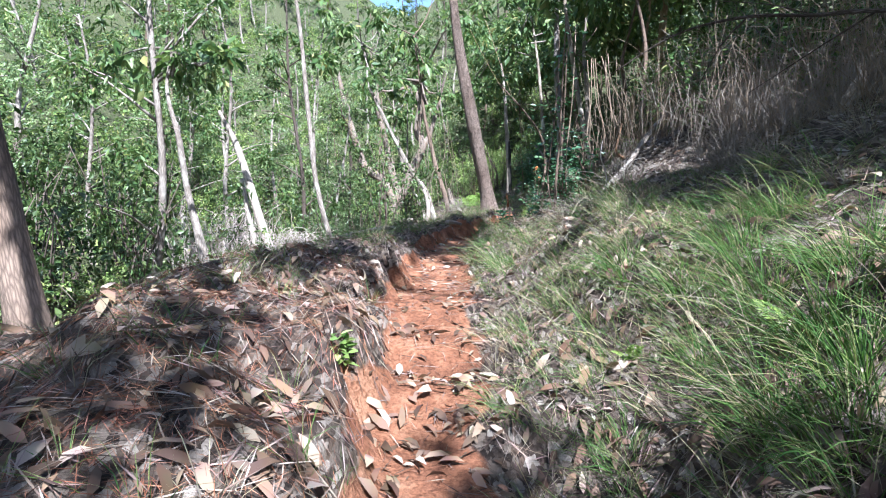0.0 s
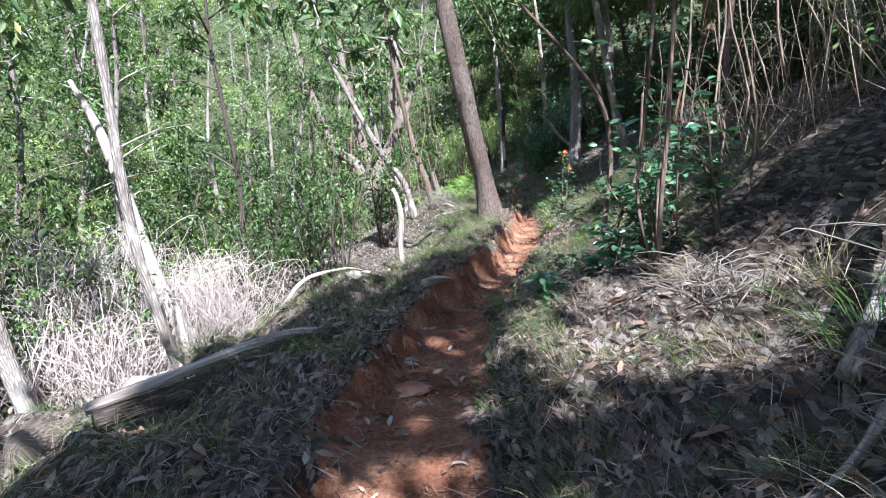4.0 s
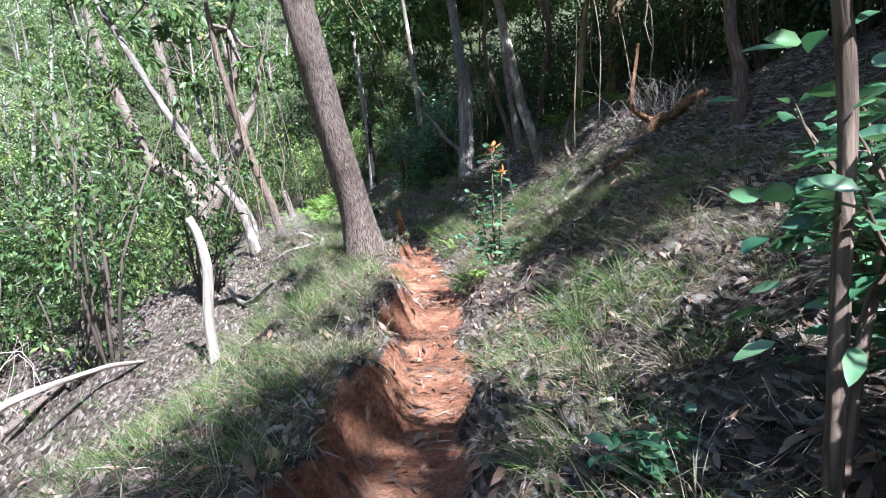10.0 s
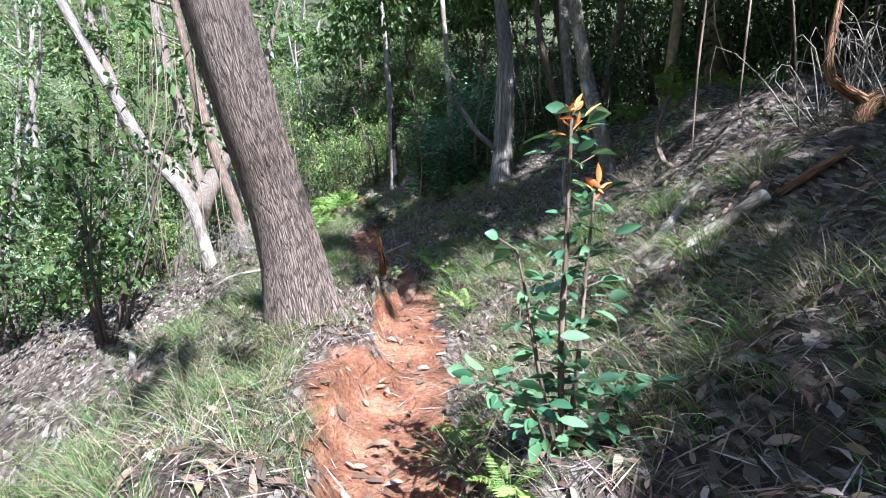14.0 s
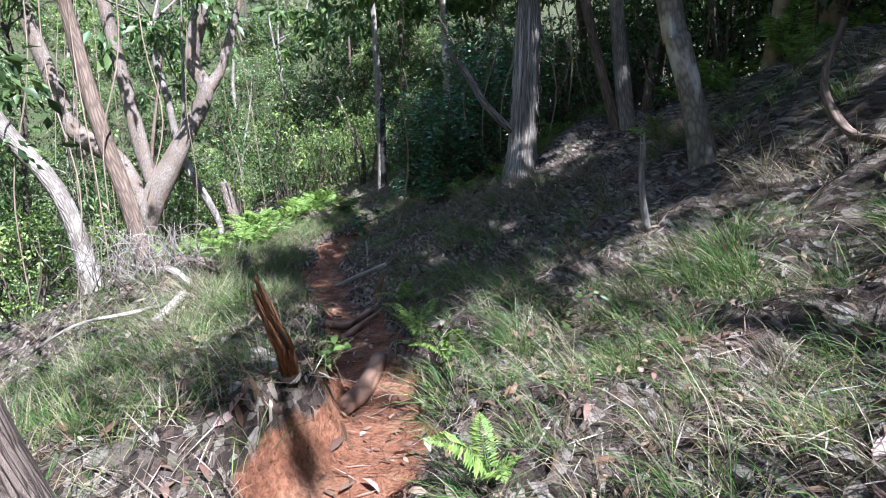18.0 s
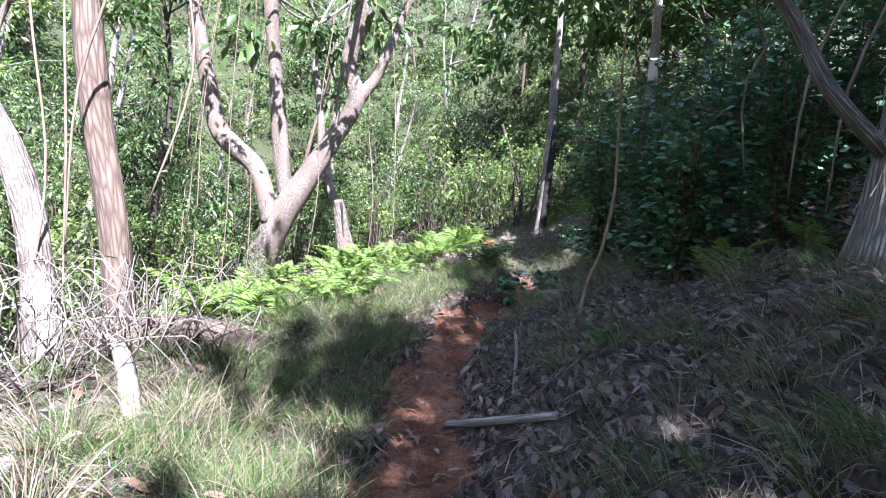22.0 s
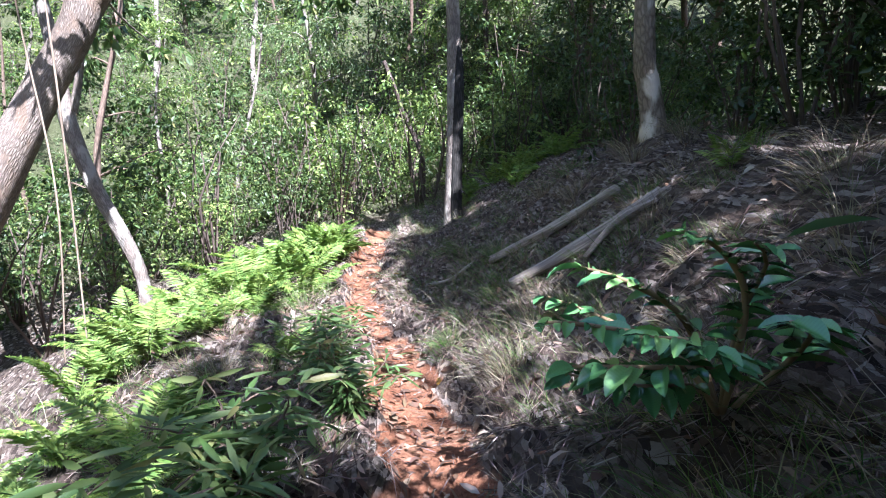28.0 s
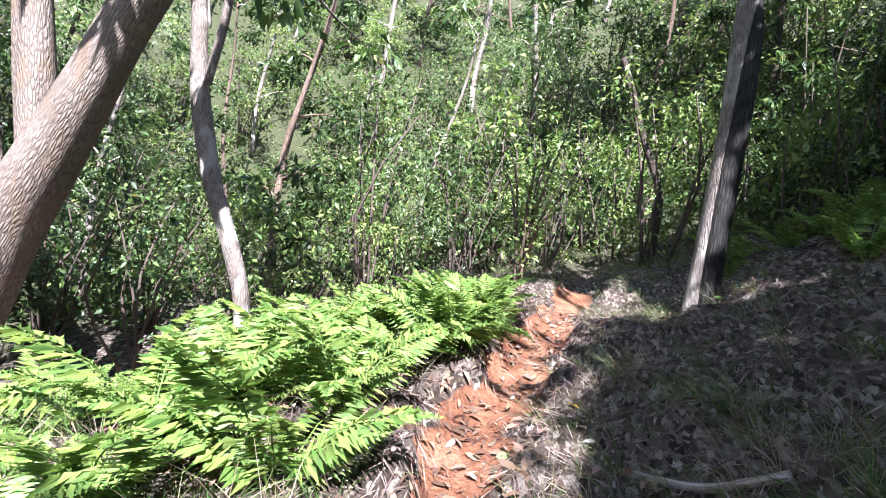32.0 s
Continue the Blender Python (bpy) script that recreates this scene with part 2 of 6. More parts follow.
BARK_RED = bark_material("red_brown_bark", (0.06, 0.042, 0.034), (0.23, 0.165, 0.125), (40, 4.5), 0.5, 0.01)
BARK_SHAG = bark_material("shaggy_bark", (0.07, 0.055, 0.048), (0.50, 0.44, 0.40), (70, 3.0), 1.0, 0.02)
BARK_LICHEN = bark_material("blotched_bark", (0.10, 0.08, 0.06), (0.30, 0.25, 0.2), (30, 9.0), 0.5, 0.012, (0.5, 0.44, 0.37))
DEAD_WOOD = bark_material("weathered_dead_wood", (0.16, 0.13, 0.11), (0.52, 0.45, 0.39), (40, 2.0), 0.6, 0.008)
DEAD_TWIG = bark_material("bleached_twig", (0.28, 0.21, 0.19), (0.62, 0.53, 0.48), (40, 3.0), 0.4, 0.003)
RAW_WOOD = bark_material("splintered_orange_wood", (0.05, 0.022, 0.014), (0.50, 0.27, 0.14), (70, 5.0), 1.0, 0.014)
SAP_BARK = bark_material("smooth_sapling_bark", (0.15, 0.10, 0.06), (0.33, 0.25, 0.145), (10, 4.0), 0.35, 0.006)
ROOT = bark_material("smooth_root", (0.12, 0.065, 0.045), (0.33, 0.2, 0.14), (10, 4.0), 0.35, 0.005)
BLACK_BARK = bark_material("black_bark", (0.008, 0.008, 0.008), (0.05, 0.045, 0.04), (30, 4.0), 0.8, 0.01)
VINE = bark_material("dry_vine", (0.14, 0.10, 0.075), (0.36, 0.28, 0.21), (60, 6.0), 0.4, 0.003)

# ---- mesh helpers ----


def np_mesh(name, verts, faces, mat, parent=None, uv=None, smooth=False):
    """One mesh object from arrays; faces is one (n, 3) or (n, 4) array, or a list of such arrays."""
    faces = [np.asarray(f) for f in (faces if isinstance(faces, list) else [faces]) if len(f)]
    me = bpy.data.meshes.new(name)
    verts = np.asarray(verts, np.float32)
    me.vertices.add(len(verts))
    me.vertices.foreach_set("co", verts.ravel())
    loops = np.concatenate([f.ravel() for f in faces]).astype(np.int32)
    counts = np.concatenate([np.full(len(f), f.shape[1]) for f in faces])
    me.loops.add(len(loops))
    me.loops.foreach_set("vertex_index", loops)
    me.polygons.add(len(counts))
    me.polygons.foreach_set("loop_start", np.concatenate([[0], np.cumsum(counts)[:-1]]).astype(np.int32))
    me.polygons.foreach_set("loop_total", counts.astype(np.int32))
    if smooth:
        me.polygons.foreach_set("use_smooth", np.ones(len(counts), bool))
    if uv is not None:
        layer = me.uv_layers.new(name="UVMap")
        layer.data.foreach_set("uv", np.asarray(uv, np.float32)[loops].ravel())
    me.materials.append(mat)
    me.update()
    me.validate()
    ob = new(name, me)
    if parent:
        ob.parent = parent
    return ob


def spline(points, step=0.08):
    """A smooth line through (x, y, z, r) points, in even steps."""
    p = np.array(points, float)
    p = np.vstack([2 * p[0] - p[1], p, 2 * p[-1] - p[-2]])
    p[:, 3] = np.maximum(p[:, 3], 0.002)
    out = []
    for a, b, c, d in zip(p[:-3], p[1:-2], p[2:-1], p[3:]):
        n = max(2, int(np.linalg.norm(c[:3] - b[:3]) / step))
        for s in np.arange(n) / n:
            out.append(0.5 * (2 * b + (c - a) * s + (2 * a - 5 * b + 4 * c - d) * s * s + (3 * b - a - 3 * c + d) * s ** 3))
    out.append(p[-2])
    return np.array(out)


def tube(points, sides=12, step=0.1, wobble=0.06, flare=0.0, seed=0, ridges=0.0):
    """Verts, faces and uv of a tapered, uneven tube along points (x, y, z, r)."""
    line = spline(points, step)
    rng = np.random.RandomState(seed)
    xyz, r = line[:, :3], np.maximum(line[:, 3], 0.002)
    along = np.gradient(xyz, axis=0)
    along /= np.linalg.norm(along, axis=1)[:, None] + 1e-9
    side = np.cross(along, np.tile([0.31, 0.92, 0.23], (len(along), 1)))
    side /= np.linalg.norm(side, axis=1)[:, None] + 1e-9
    other = np.cross(along, side)
    length = np.concatenate([[0], np.cumsum(np.linalg.norm(np.diff(xyz, axis=0), axis=1))])
    ang = np.linspace(0, 2 * np.pi, sides, endpoint=False)
    rr = r[:, None] * (1 + wobble * np.sin(2 * ang[None] + 2.1 * length[:, None] / max(r[0] * 8, .1) + rng.uniform(0, 6))
                       + wobble * np.sin(3 * ang[None] - 1.3 * length[:, None] / max(r[0] * 5, .1) + rng.uniform(0, 6)))
    if ridges:
        rr *= 1 + ridges * np.sin(17 * ang[None] + 2.5 * np.sin(6 * length[:, None] + 3 * ang[None])) * np.sin(9 * length[:, None] + 4 * np.sin(5 * ang[None]))
    if flare:
        rr *= 1 + flare * np.exp(-length / (2.2 * r[0]))[:, None] * (1 + 0.35 * np.sin(5 * ang + rng.uniform(0, 6)))[None]
    ring = xyz[:, None] + rr[..., None] * (np.cos(ang)[None, :, None] * side[:, None] + np.sin(ang)[None, :, None] * other[:, None])
    verts = np.vstack([ring.reshape(-1, 3), xyz[:1], xyz[-1:]])
    n = len(xyz)
    i, j = np.meshgrid(np.arange(n - 1), np.arange(sides), indexing="ij")
    k = (j + 1) % sides
    quads = np.stack([i * sides + j, i * sides + k, (i + 1) * sides + k, (i + 1) * sides + j], -1).reshape(-1, 4)
    jj = np.arange(sides)
    caps = np.vstack([np.stack([np.full(sides, n * sides), (jj + 1) % sides, jj], -1),
                      np.stack([np.full(sides, n * sides + 1), (n - 1) * sides + jj, (n - 1) * sides + (jj + 1) % sides], -1)])
    around = np.repeat(np.minimum(ang, 2 * np.pi - ang)[None] * max(float(np.mean(r)), 0.01), len(r), 0)
    uv = np.vstack([np.stack([around, np.repeat(length[:, None], sides, 1)], -1).reshape(-1, 2), [[0, 0]], [[0, length[-1]]]])
    return verts, [quads, caps], uv


def limb(name, points, mat, parent=None, sides=10, label="", **more):
    v, f, uv = tube(points, sides, **more)
    ob = np_mesh(name, v, f, mat, parent, uv, True)
    if label:
        ob["label"] = label
    return ob


def empty(name, label, category, group="", kind="", at=(0, 0, 0)):
    ob = tagged(new(name), label, category, group, kind)
    ob.location = at
    return ob


def unit(v):
    return v / (np.linalg.norm(v, axis=-1, keepdims=True) + 1e-9)


def leaf_arrays(pos, axis, size, width, rng, curl=0.15, shape=1):
    """Folded leaves: shape 1 has four corners, shape 2 an oval of eight with a midrib."""
    n = len(pos)
    axis = unit(axis)
    side = unit(np.cross(axis, unit(rng.normal(size=(n, 3)) * 0.6 + [0, 0, 1.0])))
    up = np.cross(side, axis)
    size, width = np.broadcast_to(size, n)[:, None], np.broadcast_to(width, n)[:, None]
    fold = width * curl
    if shape == 1:
        v = np.stack([pos, pos + axis * size * 0.45 + side * width * 0.5 + up * fold, pos + axis * size - up * fold,
                      pos + axis * size * 0.45 - side * width * 0.5 + up * fold], 1)
        f = np.array([[0, 1, 2], [0, 2, 3]])
    elif shape == 3:
        bend = up * size * rng.uniform(-0.12, 0.16, (n, 1))
        v = np.stack([pos, pos + axis * size * 0.3 + side * width * 0.46 + up * fold + bend * 0.7, pos + axis * size * 0.7 + side * width * 0.38 + up * fold + bend * 0.7,
                      pos + axis * size, pos + axis * size * 0.7 - side * width * 0.38 + up * fold + bend * 0.7, pos + axis * size * 0.3 - side * width * 0.46 + up * fold + bend * 0.7], 1)
        f = np.array([[0, 1, 5], [1, 2, 5], [2, 4, 5], [2, 3, 4]])
    else:
        rows = [(0.0, 0.0, 0), (0.22, 0.8, 1), (0.55, 1.0, 1), (0.85, 0.5, 1), (1.0, 0.0, 0)]
        pts = []
        for s, w, _ in rows:
            mid = pos + axis * size * s - up * size * 0.12 * s * s
            if w == 0:
                pts.append(mid)
            else:
                pts += [mid + side * width * 0.5 * w + up * fold * w, mid, mid - side * width * 0.5 * w + up * fold * w]
        v = np.stack(pts, 1)
        f = np.array([[0, 2, 1], [0, 3, 2], [1, 2, 5], [1, 5, 4], [2, 3, 6], [2, 6, 5], [4, 5, 8], [4, 8, 7], [5, 6, 9], [5, 9, 8], [7, 8, 10], [8, 9, 10]])
    k = v.shape[1]
    return v.reshape(-1, 3), (f[None] + (np.arange(n) * k)[:, None, None]).reshape(-1, 3)


def clump_leaves(centres, radii, per, size, width, rng, droop=0.5, shape=1, flat=0.7):
    """Leaves scattered in uneven clumps about the centres."""
    centres, radii = np.asarray(centres, float), np.broadcast_to(radii, len(centres))
    c = np.repeat(np.arange(len(centres)), per)
    d = unit(rng.normal(size=(len(c), 3))) * (rng.uniform(0, 1, (len(c), 1)) ** 0.6)
    d[:, 2] *= flat
    d *= (1 + 0.5 * np.sin(5 * d[:, :1] + c[:, None]))
    pos = centres[c] + d * radii[c][:, None]
    axis = unit(d + rng.normal(size=d.shape) * 0.6) + [0, 0, -droop]
    s = rng.uniform(0.6, 1.25, len(c))
    return leaf_arrays(pos, axis, size * s, width * s, rng, shape=shape)


def join(arrays):
    """Several (verts, faces) as one."""
    vs, fs, base = [], [], 0
    for v, f in arrays:
        vs.append(v)
        fs.append(np.asarray(f) + base)
        base += len(v)
    return np.vstack(vs), np.vstack(fs)

DUFF = leaf_material("dead_strips", [(0, (0.045, 0.03, 0.025)), (0.45, (0.125, 0.088, 0.072)), (0.8, (0.24, 0.18, 0.15)), (1, (0.38, 0.31, 0.27))], 0.8, 0.0, 0.12)
TWIG = bark_material("grey_twig", (0.08, 0.065, 0.055), (0.36, 0.31, 0.27), (60, 4.0), 0.4, 0.003)
FLOWER = leaf_material("orange_shoot", [(0, (0.6, 0.16, 0.05)), (1, (0.75, 0.35, 0.1))], 0.5, 0.3)

BARK_DARK = bark_material("dark_log_bark", (0.035, 0.027, 0.023), (0.15, 0.115, 0.095), (55, 9.0), 0.9, 0.015)

# ---- ground shape ----
KY = (-4, 0, 2, 4, 6, 8, 10, 12, 14, 16, 18, 20, 22, 24, 26, 28, 30, 32, 34, 37, 42)
TRAIL_X = ((-6, 0.0), (2, -0.03), (4, -0.1), (7, -0.1), (9, 0.03), (10.5, 0.35), (12.5, 0.95), (14, 1.42), (16, 1.9), (18, 2.3), (20, 2.63), (21.5, 2.62),
           (23, 2.36), (25, 2.3), (26.7, 2.45), (28, 3.12), (30.5, 3.52), (32, 3.25), (33.5, 2.95), (35.5, 2.78), (38, 2.85), (42, 3.0), (50, 2.0))
TRAIL_Z = ((-6, -0.35), (0, 0.0), (2.5, 0.28), (4.5, 0.6), (5.8, 0.65), (9.7, 0.8), (13.5, 0.77), (17.2, 0.88), (20.3, 0.96), (24.2, 1.0), (26.6, 1.25),
           (28, 1.33), (34.8, 1.45), (45, 2.3), (60, 5.0))
HALF = (.24, .24, .25, .34, .42, .40, .34, .28, .26, .28, .29, .25, .26, .24, .23, .25, .25, .22, .22, .24, .3)
BERM = (.55, .55, .55, .45, .28, .10, .16, .32, .30, .17, .20, .20, .13, .22, .24, .28, .20, .20, .15, .10, .10)
TOP = (1.6, 1.6, 1.5, 1.1, .8, .8, .9, .8, .8, .9, 1.0, .9, 1.1, 1.1, .9, .8, .9, .8, .8, .8, .8)
DROP = (.30, .30, .30, .30, .30, .25, .28, .42, .50, .45, .42, .33, .25, .28, .34, .36, .38, .42, .48, .48, .4)
RISE = (.55, .55, .53, .48, .43, .42, .48, .5, .5, .52, .52, .55, .55, .55, .55, .6, .75, .78, .68, .6, .5)
BROW = (3.6, 3.6, 3.6, 3.6, 3.8, 4.0, 4.2, 4.4, 4.6, 4.6, 4.6, 4.6, 4.4, 4.0, 3.4, 2.8, 2.2, 2.0, 2.2, 2.6, 3.0)

CUT = (.7, .7, .6, .4, .5, .8, .9, .95, .9, .7, .5, .5, .4, .4, .4, .5, .4, .4, .4, .4, .4)


def smooth_interp(y, xs, vs):
    """Linear knots, softened over about a metre."""
    return sum(np.interp(y + d, xs, vs) for d in (-0.5, -0.25, 0, 0.25, 0.5)) / 5


def trail_x(y):
    return smooth_interp(y, *zip(*TRAIL_X))


def trail_z(y):
    return smooth_interp(y, *zip(*TRAIL_Z))


WAVES = [(w, a, *np.random.RandomState(n).uniform(0, 6.28, 3)) for n, (w, a) in enumerate(
    [(5.0, .10), (3.1, .07), (1.7, .04), (1.1, .028), (.7, .02), (.43, .013), (.27, .008), (.17, .005)] * 2)]


def bumps(x, y, fine=1.0):
    out = 0
    for w, a, turn, p, q in WAVES:
        k = 6.28 / w
        c, s = math.cos(turn), math.sin(turn)
        out = out + a * (fine if w < 1 else 1) * np.sin(k * (c * x + s * y) + p + 1.3 * np.sin(k * 0.61 * (c * y - s * x) + q))
    return out


def ramp(v, a, b):
    s = np.clip((v - a) / (b - a), 0, 1)
    return s * s * (3 - 2 * s)


def height(x, y):
    """Height of the ground, and how far it is bare red earth (0 to 1)."""
    x, y = np.asarray(x, float), np.asarray(y, float)
    u = x - trail_x(y)
    u = u + 0.07 * np.sin(3.1 * y) * ramp(-u, -1, 0.2) + 0.05 * np.sin(7.3 * y + 1) + 0.03 * np.sin(17 * y)
    base = trail_z(y)
    half, berm, top, drop, rise = (smooth_interp(y, KY, v) for v in (HALF, BERM, TOP, DROP, RISE))
    left, right = -u - half, u - half
    face = 0.10 + 0.25 * berm
    zl = berm * ramp(left, -0.03, face) - 0.05 * np.clip(left - face, 0, 9)
    out = np.clip(left - face - top, 0, None)
    fall = drop * (np.sqrt(out * out + 0.16) - 0.4)
    far = np.clip(left - 8.5, 0, None)
    zl = zl - np.minimum(fall, 1.7 + 0.08 * fall) + 0.85 * (np.sqrt(far * far + 9) - 3)
    r = np.clip(right, 0, None)
    zr = 0.10 * ramp(right, -0.02, 0.14) + rise * (np.sqrt(r * r + 0.12) - 0.346)
    over = np.clip(r - smooth_interp(y, KY, BROW), 0, None)
    zr = zr - (rise - 0.2) * (np.sqrt(over * over + 0.25) - 0.5)
    dish = 0.035 * np.clip(np.abs(u) / half, 0, 1) ** 2
    ahead = 0.62 * np.clip(y - 45, 0, 60) * ramp(y, 45, 53)
    off = ramp(np.abs(u) / half, 0.7, 1.6)
    z = base + np.where(u < 0, np.where(left > 0, zl, 0), np.where(right > -0.02, zr, 0)) + dish + ahead
    away = np.hypot(x, y - 20)
    z = z + bumps(x, y) * (0.15 + 0.85 * off) * np.where(away > 60, 3.0, 1.0)
    # cross steps worn into the tread
    z = z + (1 - off) * 0.035 * np.sin(5.2 * y + 2 * np.sin(1.7 * y))
    # rounded hump of earth in the tread
    z = z + 0.11 * np.exp(-(u / 0.27) ** 2 - ((y - 26.6) / 0.32) ** 2)
    cut = smooth_interp(y, KY, CUT)
    apron = np.exp(-(((x - 1.78) / 0.34) ** 2 + ((y - 17.1) / 0.8) ** 2) ** 2) * (u < 0)
    bare = (1 - ramp(left, face * 0.6 * cut, face * cut)) * (1 - ramp(right, -0.09, 0.07)) * (1 - ramp(y, 40, 43))
    return z, np.maximum(bare, 0.75 * apron)


def ground(x, y):
    return float(height(x, y)[0])
# ---- end of ground shape ----

# ---- the ground ----
LIT = ((-0.1, 7.0, .35), (0.0, 7.7, .25), (-0.9, 2.6, .25), (2.35, 12.2, .35), (2.4, 13.0, .4), (2.6, 12.6, .35), (1.9, 13.1, .25), (1.95, 11.0, .2), (1.75, 9.4, .2), (-0.5, 6.3, .35), (-0.35, 2.2, .15), (-0.1, 3.4, .3), (1.6, 4.2, .5), (1.1, 6.4, .25), (2.5, 8.0, .3), (3.1, 8.7, .35), (3.0, 7.6, .25), (1.9, 2.6, .5), (-1.4, 3.6, .4), (-0.1, 4.6, .5), (-0.1, 6.2, .4), (1.25, 9.3, .45), (-4, 20, 3.2), (-3, 15, 2.2), (2.6, 13.7, .5), (2.25, 13.6, .4), (2.0, 12.4, .5), (2.3, 12.9, .5), (1.7, 11.9, .35), (1.5, 14.0, .35),
       (5.4, 20.0, .6), (4.4, 19.3, .6), (3.3, 18.7, .55), (1.95, 17.1, .55), (0.9, 16.8, .3), (-0.6, 15.6, .8), (3.7, 19.6, .5), (4.4, 19.4, .7), (1.4, 22.9, .45),
       (1.0, 22.2, .5), (1.6, 17.0, .45), (1.9, 17.9, .3), (5.3, 19.6, .7), (5.0, 18.8, .6), (3.0, 17.6, .4), (0.5, 27, .9), (1.4, 28.8, .8), (0.2, 25.9, .8), (2.3, 33.8, .9), (1.8, 34.7, 1.0), (2.7, 35.2, .45), (3.0, 40, 1.2), (1.9, 35.6, .8), (2.3, 37.0, .7), (2.0, 36.3, .7), (1.2, 34.6, .6), (3.4, 30.6, .3), (3.35, 31.7, .3), (3.0, 32.6, .25), (1.5, 2.0, .3), (4.8, 19.9, .5), (0.6, 28.2, .8), (1.2, 33.2, .8), (3.2, 19.2, .6), (1.5, 16.2, .25), (0.6, 31.5, .5))
LIT_HIGH = ((0.9, 17.35, 4.9, .3), (4.0, 29.1, 2.5, .05), (1.0, 17.5, 3.7, .6), (2.5, 46, 4, 2.0), (0.5, 44, 3, 1.5), (4.5, 47, 4.5, 1.6))


def build_ground():
    near = np.concatenate([np.arange(-3.2, -0.9, 0.09), np.arange(-0.9, 0.9, 0.045), np.arange(0.9, 3.4, 0.09)])
    us = np.concatenate([-np.geomspace(400, 14, 14), -np.arange(13, 3.3, -0.42), near, np.arange(3.4, 13, 0.42), np.geomspace(14, 400, 14)])
    ys = np.concatenate([-np.geomspace(300, 7, 10), np.arange(-6, 40, 0.1), np.arange(40, 58, 0.4), np.geomspace(60, 500, 14)])
    yy, uu = np.meshgrid(ys, us, indexing="ij")
    xx = uu + trail_x(np.clip(yy, -6, 50))
    zz, bare = height(xx, yy)
    n, m = yy.shape
    i, j = np.meshgrid(np.arange(n - 1), np.arange(m - 1), indexing="ij")
    a = (i * m + j).ravel()
    ob = np_mesh("ground", np.stack([xx, yy, zz], -1).reshape(-1, 3), np.stack([a, a + 1, a + m + 1, a + m], -1), GROUND, None, None, True)
    ob.data.attributes.new("bare", "FLOAT", "POINT").data.foreach_set("value", bare.astype(np.float32).ravel())
    grown = np.clip(np.maximum(ramp(-uu, 7, 11), ramp(yy, 43, 47)), 0, 1) * 0.85
    ob.data.attributes.new("overgrown", "FLOAT", "POINT").data.foreach_set("value", grown.astype(np.float32).ravel())
    return tagged(ob, "forest floor of red earth and brown duff with a worn trail", "ground", kind="structure")


build_ground()

# ---- trees along the trail ----
TREES = []


def tree(name, label, bark, tall, sides, flare, ridges, pts, *limbs):
    """A tree through the given trunk points, carried on upwards to its crown; bare limbs as parts. tall: height of the crown's middle, 0 for dead wood."""
    seed = len(TREES)
    rng = np.random.RandomState(seed + 50)
    ob = empty(name, label, "dead tree" if not tall else "tree", at=pts[0][:3])
    inv = Matrix.Translation(pts[0][:3]).inverted()
    x, y, z, r = pts[0]
    zg = ground(x, y)
    pts = [(x, y, min(zg, z) - 0.12, r * 1.04), *([pts[0]] if z - zg > 0.1 else []), *pts[1:]]
    if tall:
        a, b = np.array(pts[-2]), np.array(pts[-1])
        way = unit(unit(b[:3] - a[:3]) + [0, 0, 0.8])
        need = max(1.5, zg + tall * 0.8 - b[2])
        for k in (0.35, 0.7, 1.0):
            p = b[:3] + way * need * k + rng.normal(0, 0.12, 3) * [1, 1, 0]
            pts.append((*p, b[3] * (1 - 0.6 * k)))
    parts = [limb("trunk", pts, bark, ob, sides, step=max(0.05, min(0.14, pts[0][3])), flare=flare, ridges=ridges, seed=seed)]
    for n, more in enumerate(limbs):
        if tall and more[-1][3] > 0.055:
            a, b = np.array(more[-2]), np.array(more[-1])
            way = unit(unit(b[:3] - a[:3]) + [0, 0, 0.6])
            more = [*more, (*(b[:3] + way * 2.2), b[3] * 0.6), (*(b[:3] + way * 4), b[3] * 0.25)]
        parts.append(limb("limb", more, bark, ob, max(7, sides - 4), step=0.12, seed=seed + n + 9))
    for p in parts:
        p.matrix_parent_inverse = inv
    if tall:
        TREES.append((ob, inv, np.array(pts[-1][:3]), bark, pts[-1][3]))
    return ob


tree("gum_tree", "large leaning gum tree with furrowed grey-brown bark beside the trail", BARK_GUM, 12, 64, 0.42, 0.02,
     [(1.47, 18.4, 1.12, 0.26), (1.36, 18.2, 1.95, 0.225), (1.16, 17.85, 2.95, 0.208), (1.02, 17.6, 3.75, 0.197), (0.93, 17.45, 4.3, 0.19)])
tree("dead_snag", "short broken white dead trunk on the grassy slope", DEAD_WOOD, 0, 12, 0.1, 0,
     [(-0.61, 17.2, 0.85, 0.064), (-0.55, 17.23, 1.43, 0.058), (-0.6, 17.28, 1.84, 0.052), (-0.69, 17.33, 2.09, 0.047)])
tree("slender_tree", "slender grey tree leaning over the gully edge", BARK_GREY, 9, 12, 0.2, 0,
     [(-2, 10.04, 0.65, 0.049), (-2.25, 10.12, 1.36, 0.045), (-2.4, 10.2, 2.08, 0.045), (-2.47, 10.28, 2.83, 0.042), (-2.53, 10.36, 3.59, 0.042)])
tree("slender_tree", "slender dark tree in the brush below the trail", BARK_GREY, 8, 12, 0.2, 0,
     [(-5.24, 12.56, -0.82, 0.112), (-5.65, 12.67, 0.23, 0.112), (-5.89, 12.79, 1.27, 0.094), (-6.09, 12.89, 2.14, 0.077)])
tree("slender_tree", "stout brown tree at the edge of the litter mound", BARK_RED, 10, 16, 0.3, 0,
     [(-5.11, 6.51, 0.11, 0.216), (-5.32, 6.58, 1.09, 0.181), (-5.47, 6.64, 1.93, 0.167), (-5.65, 6.71, 2.84, 0.16)])
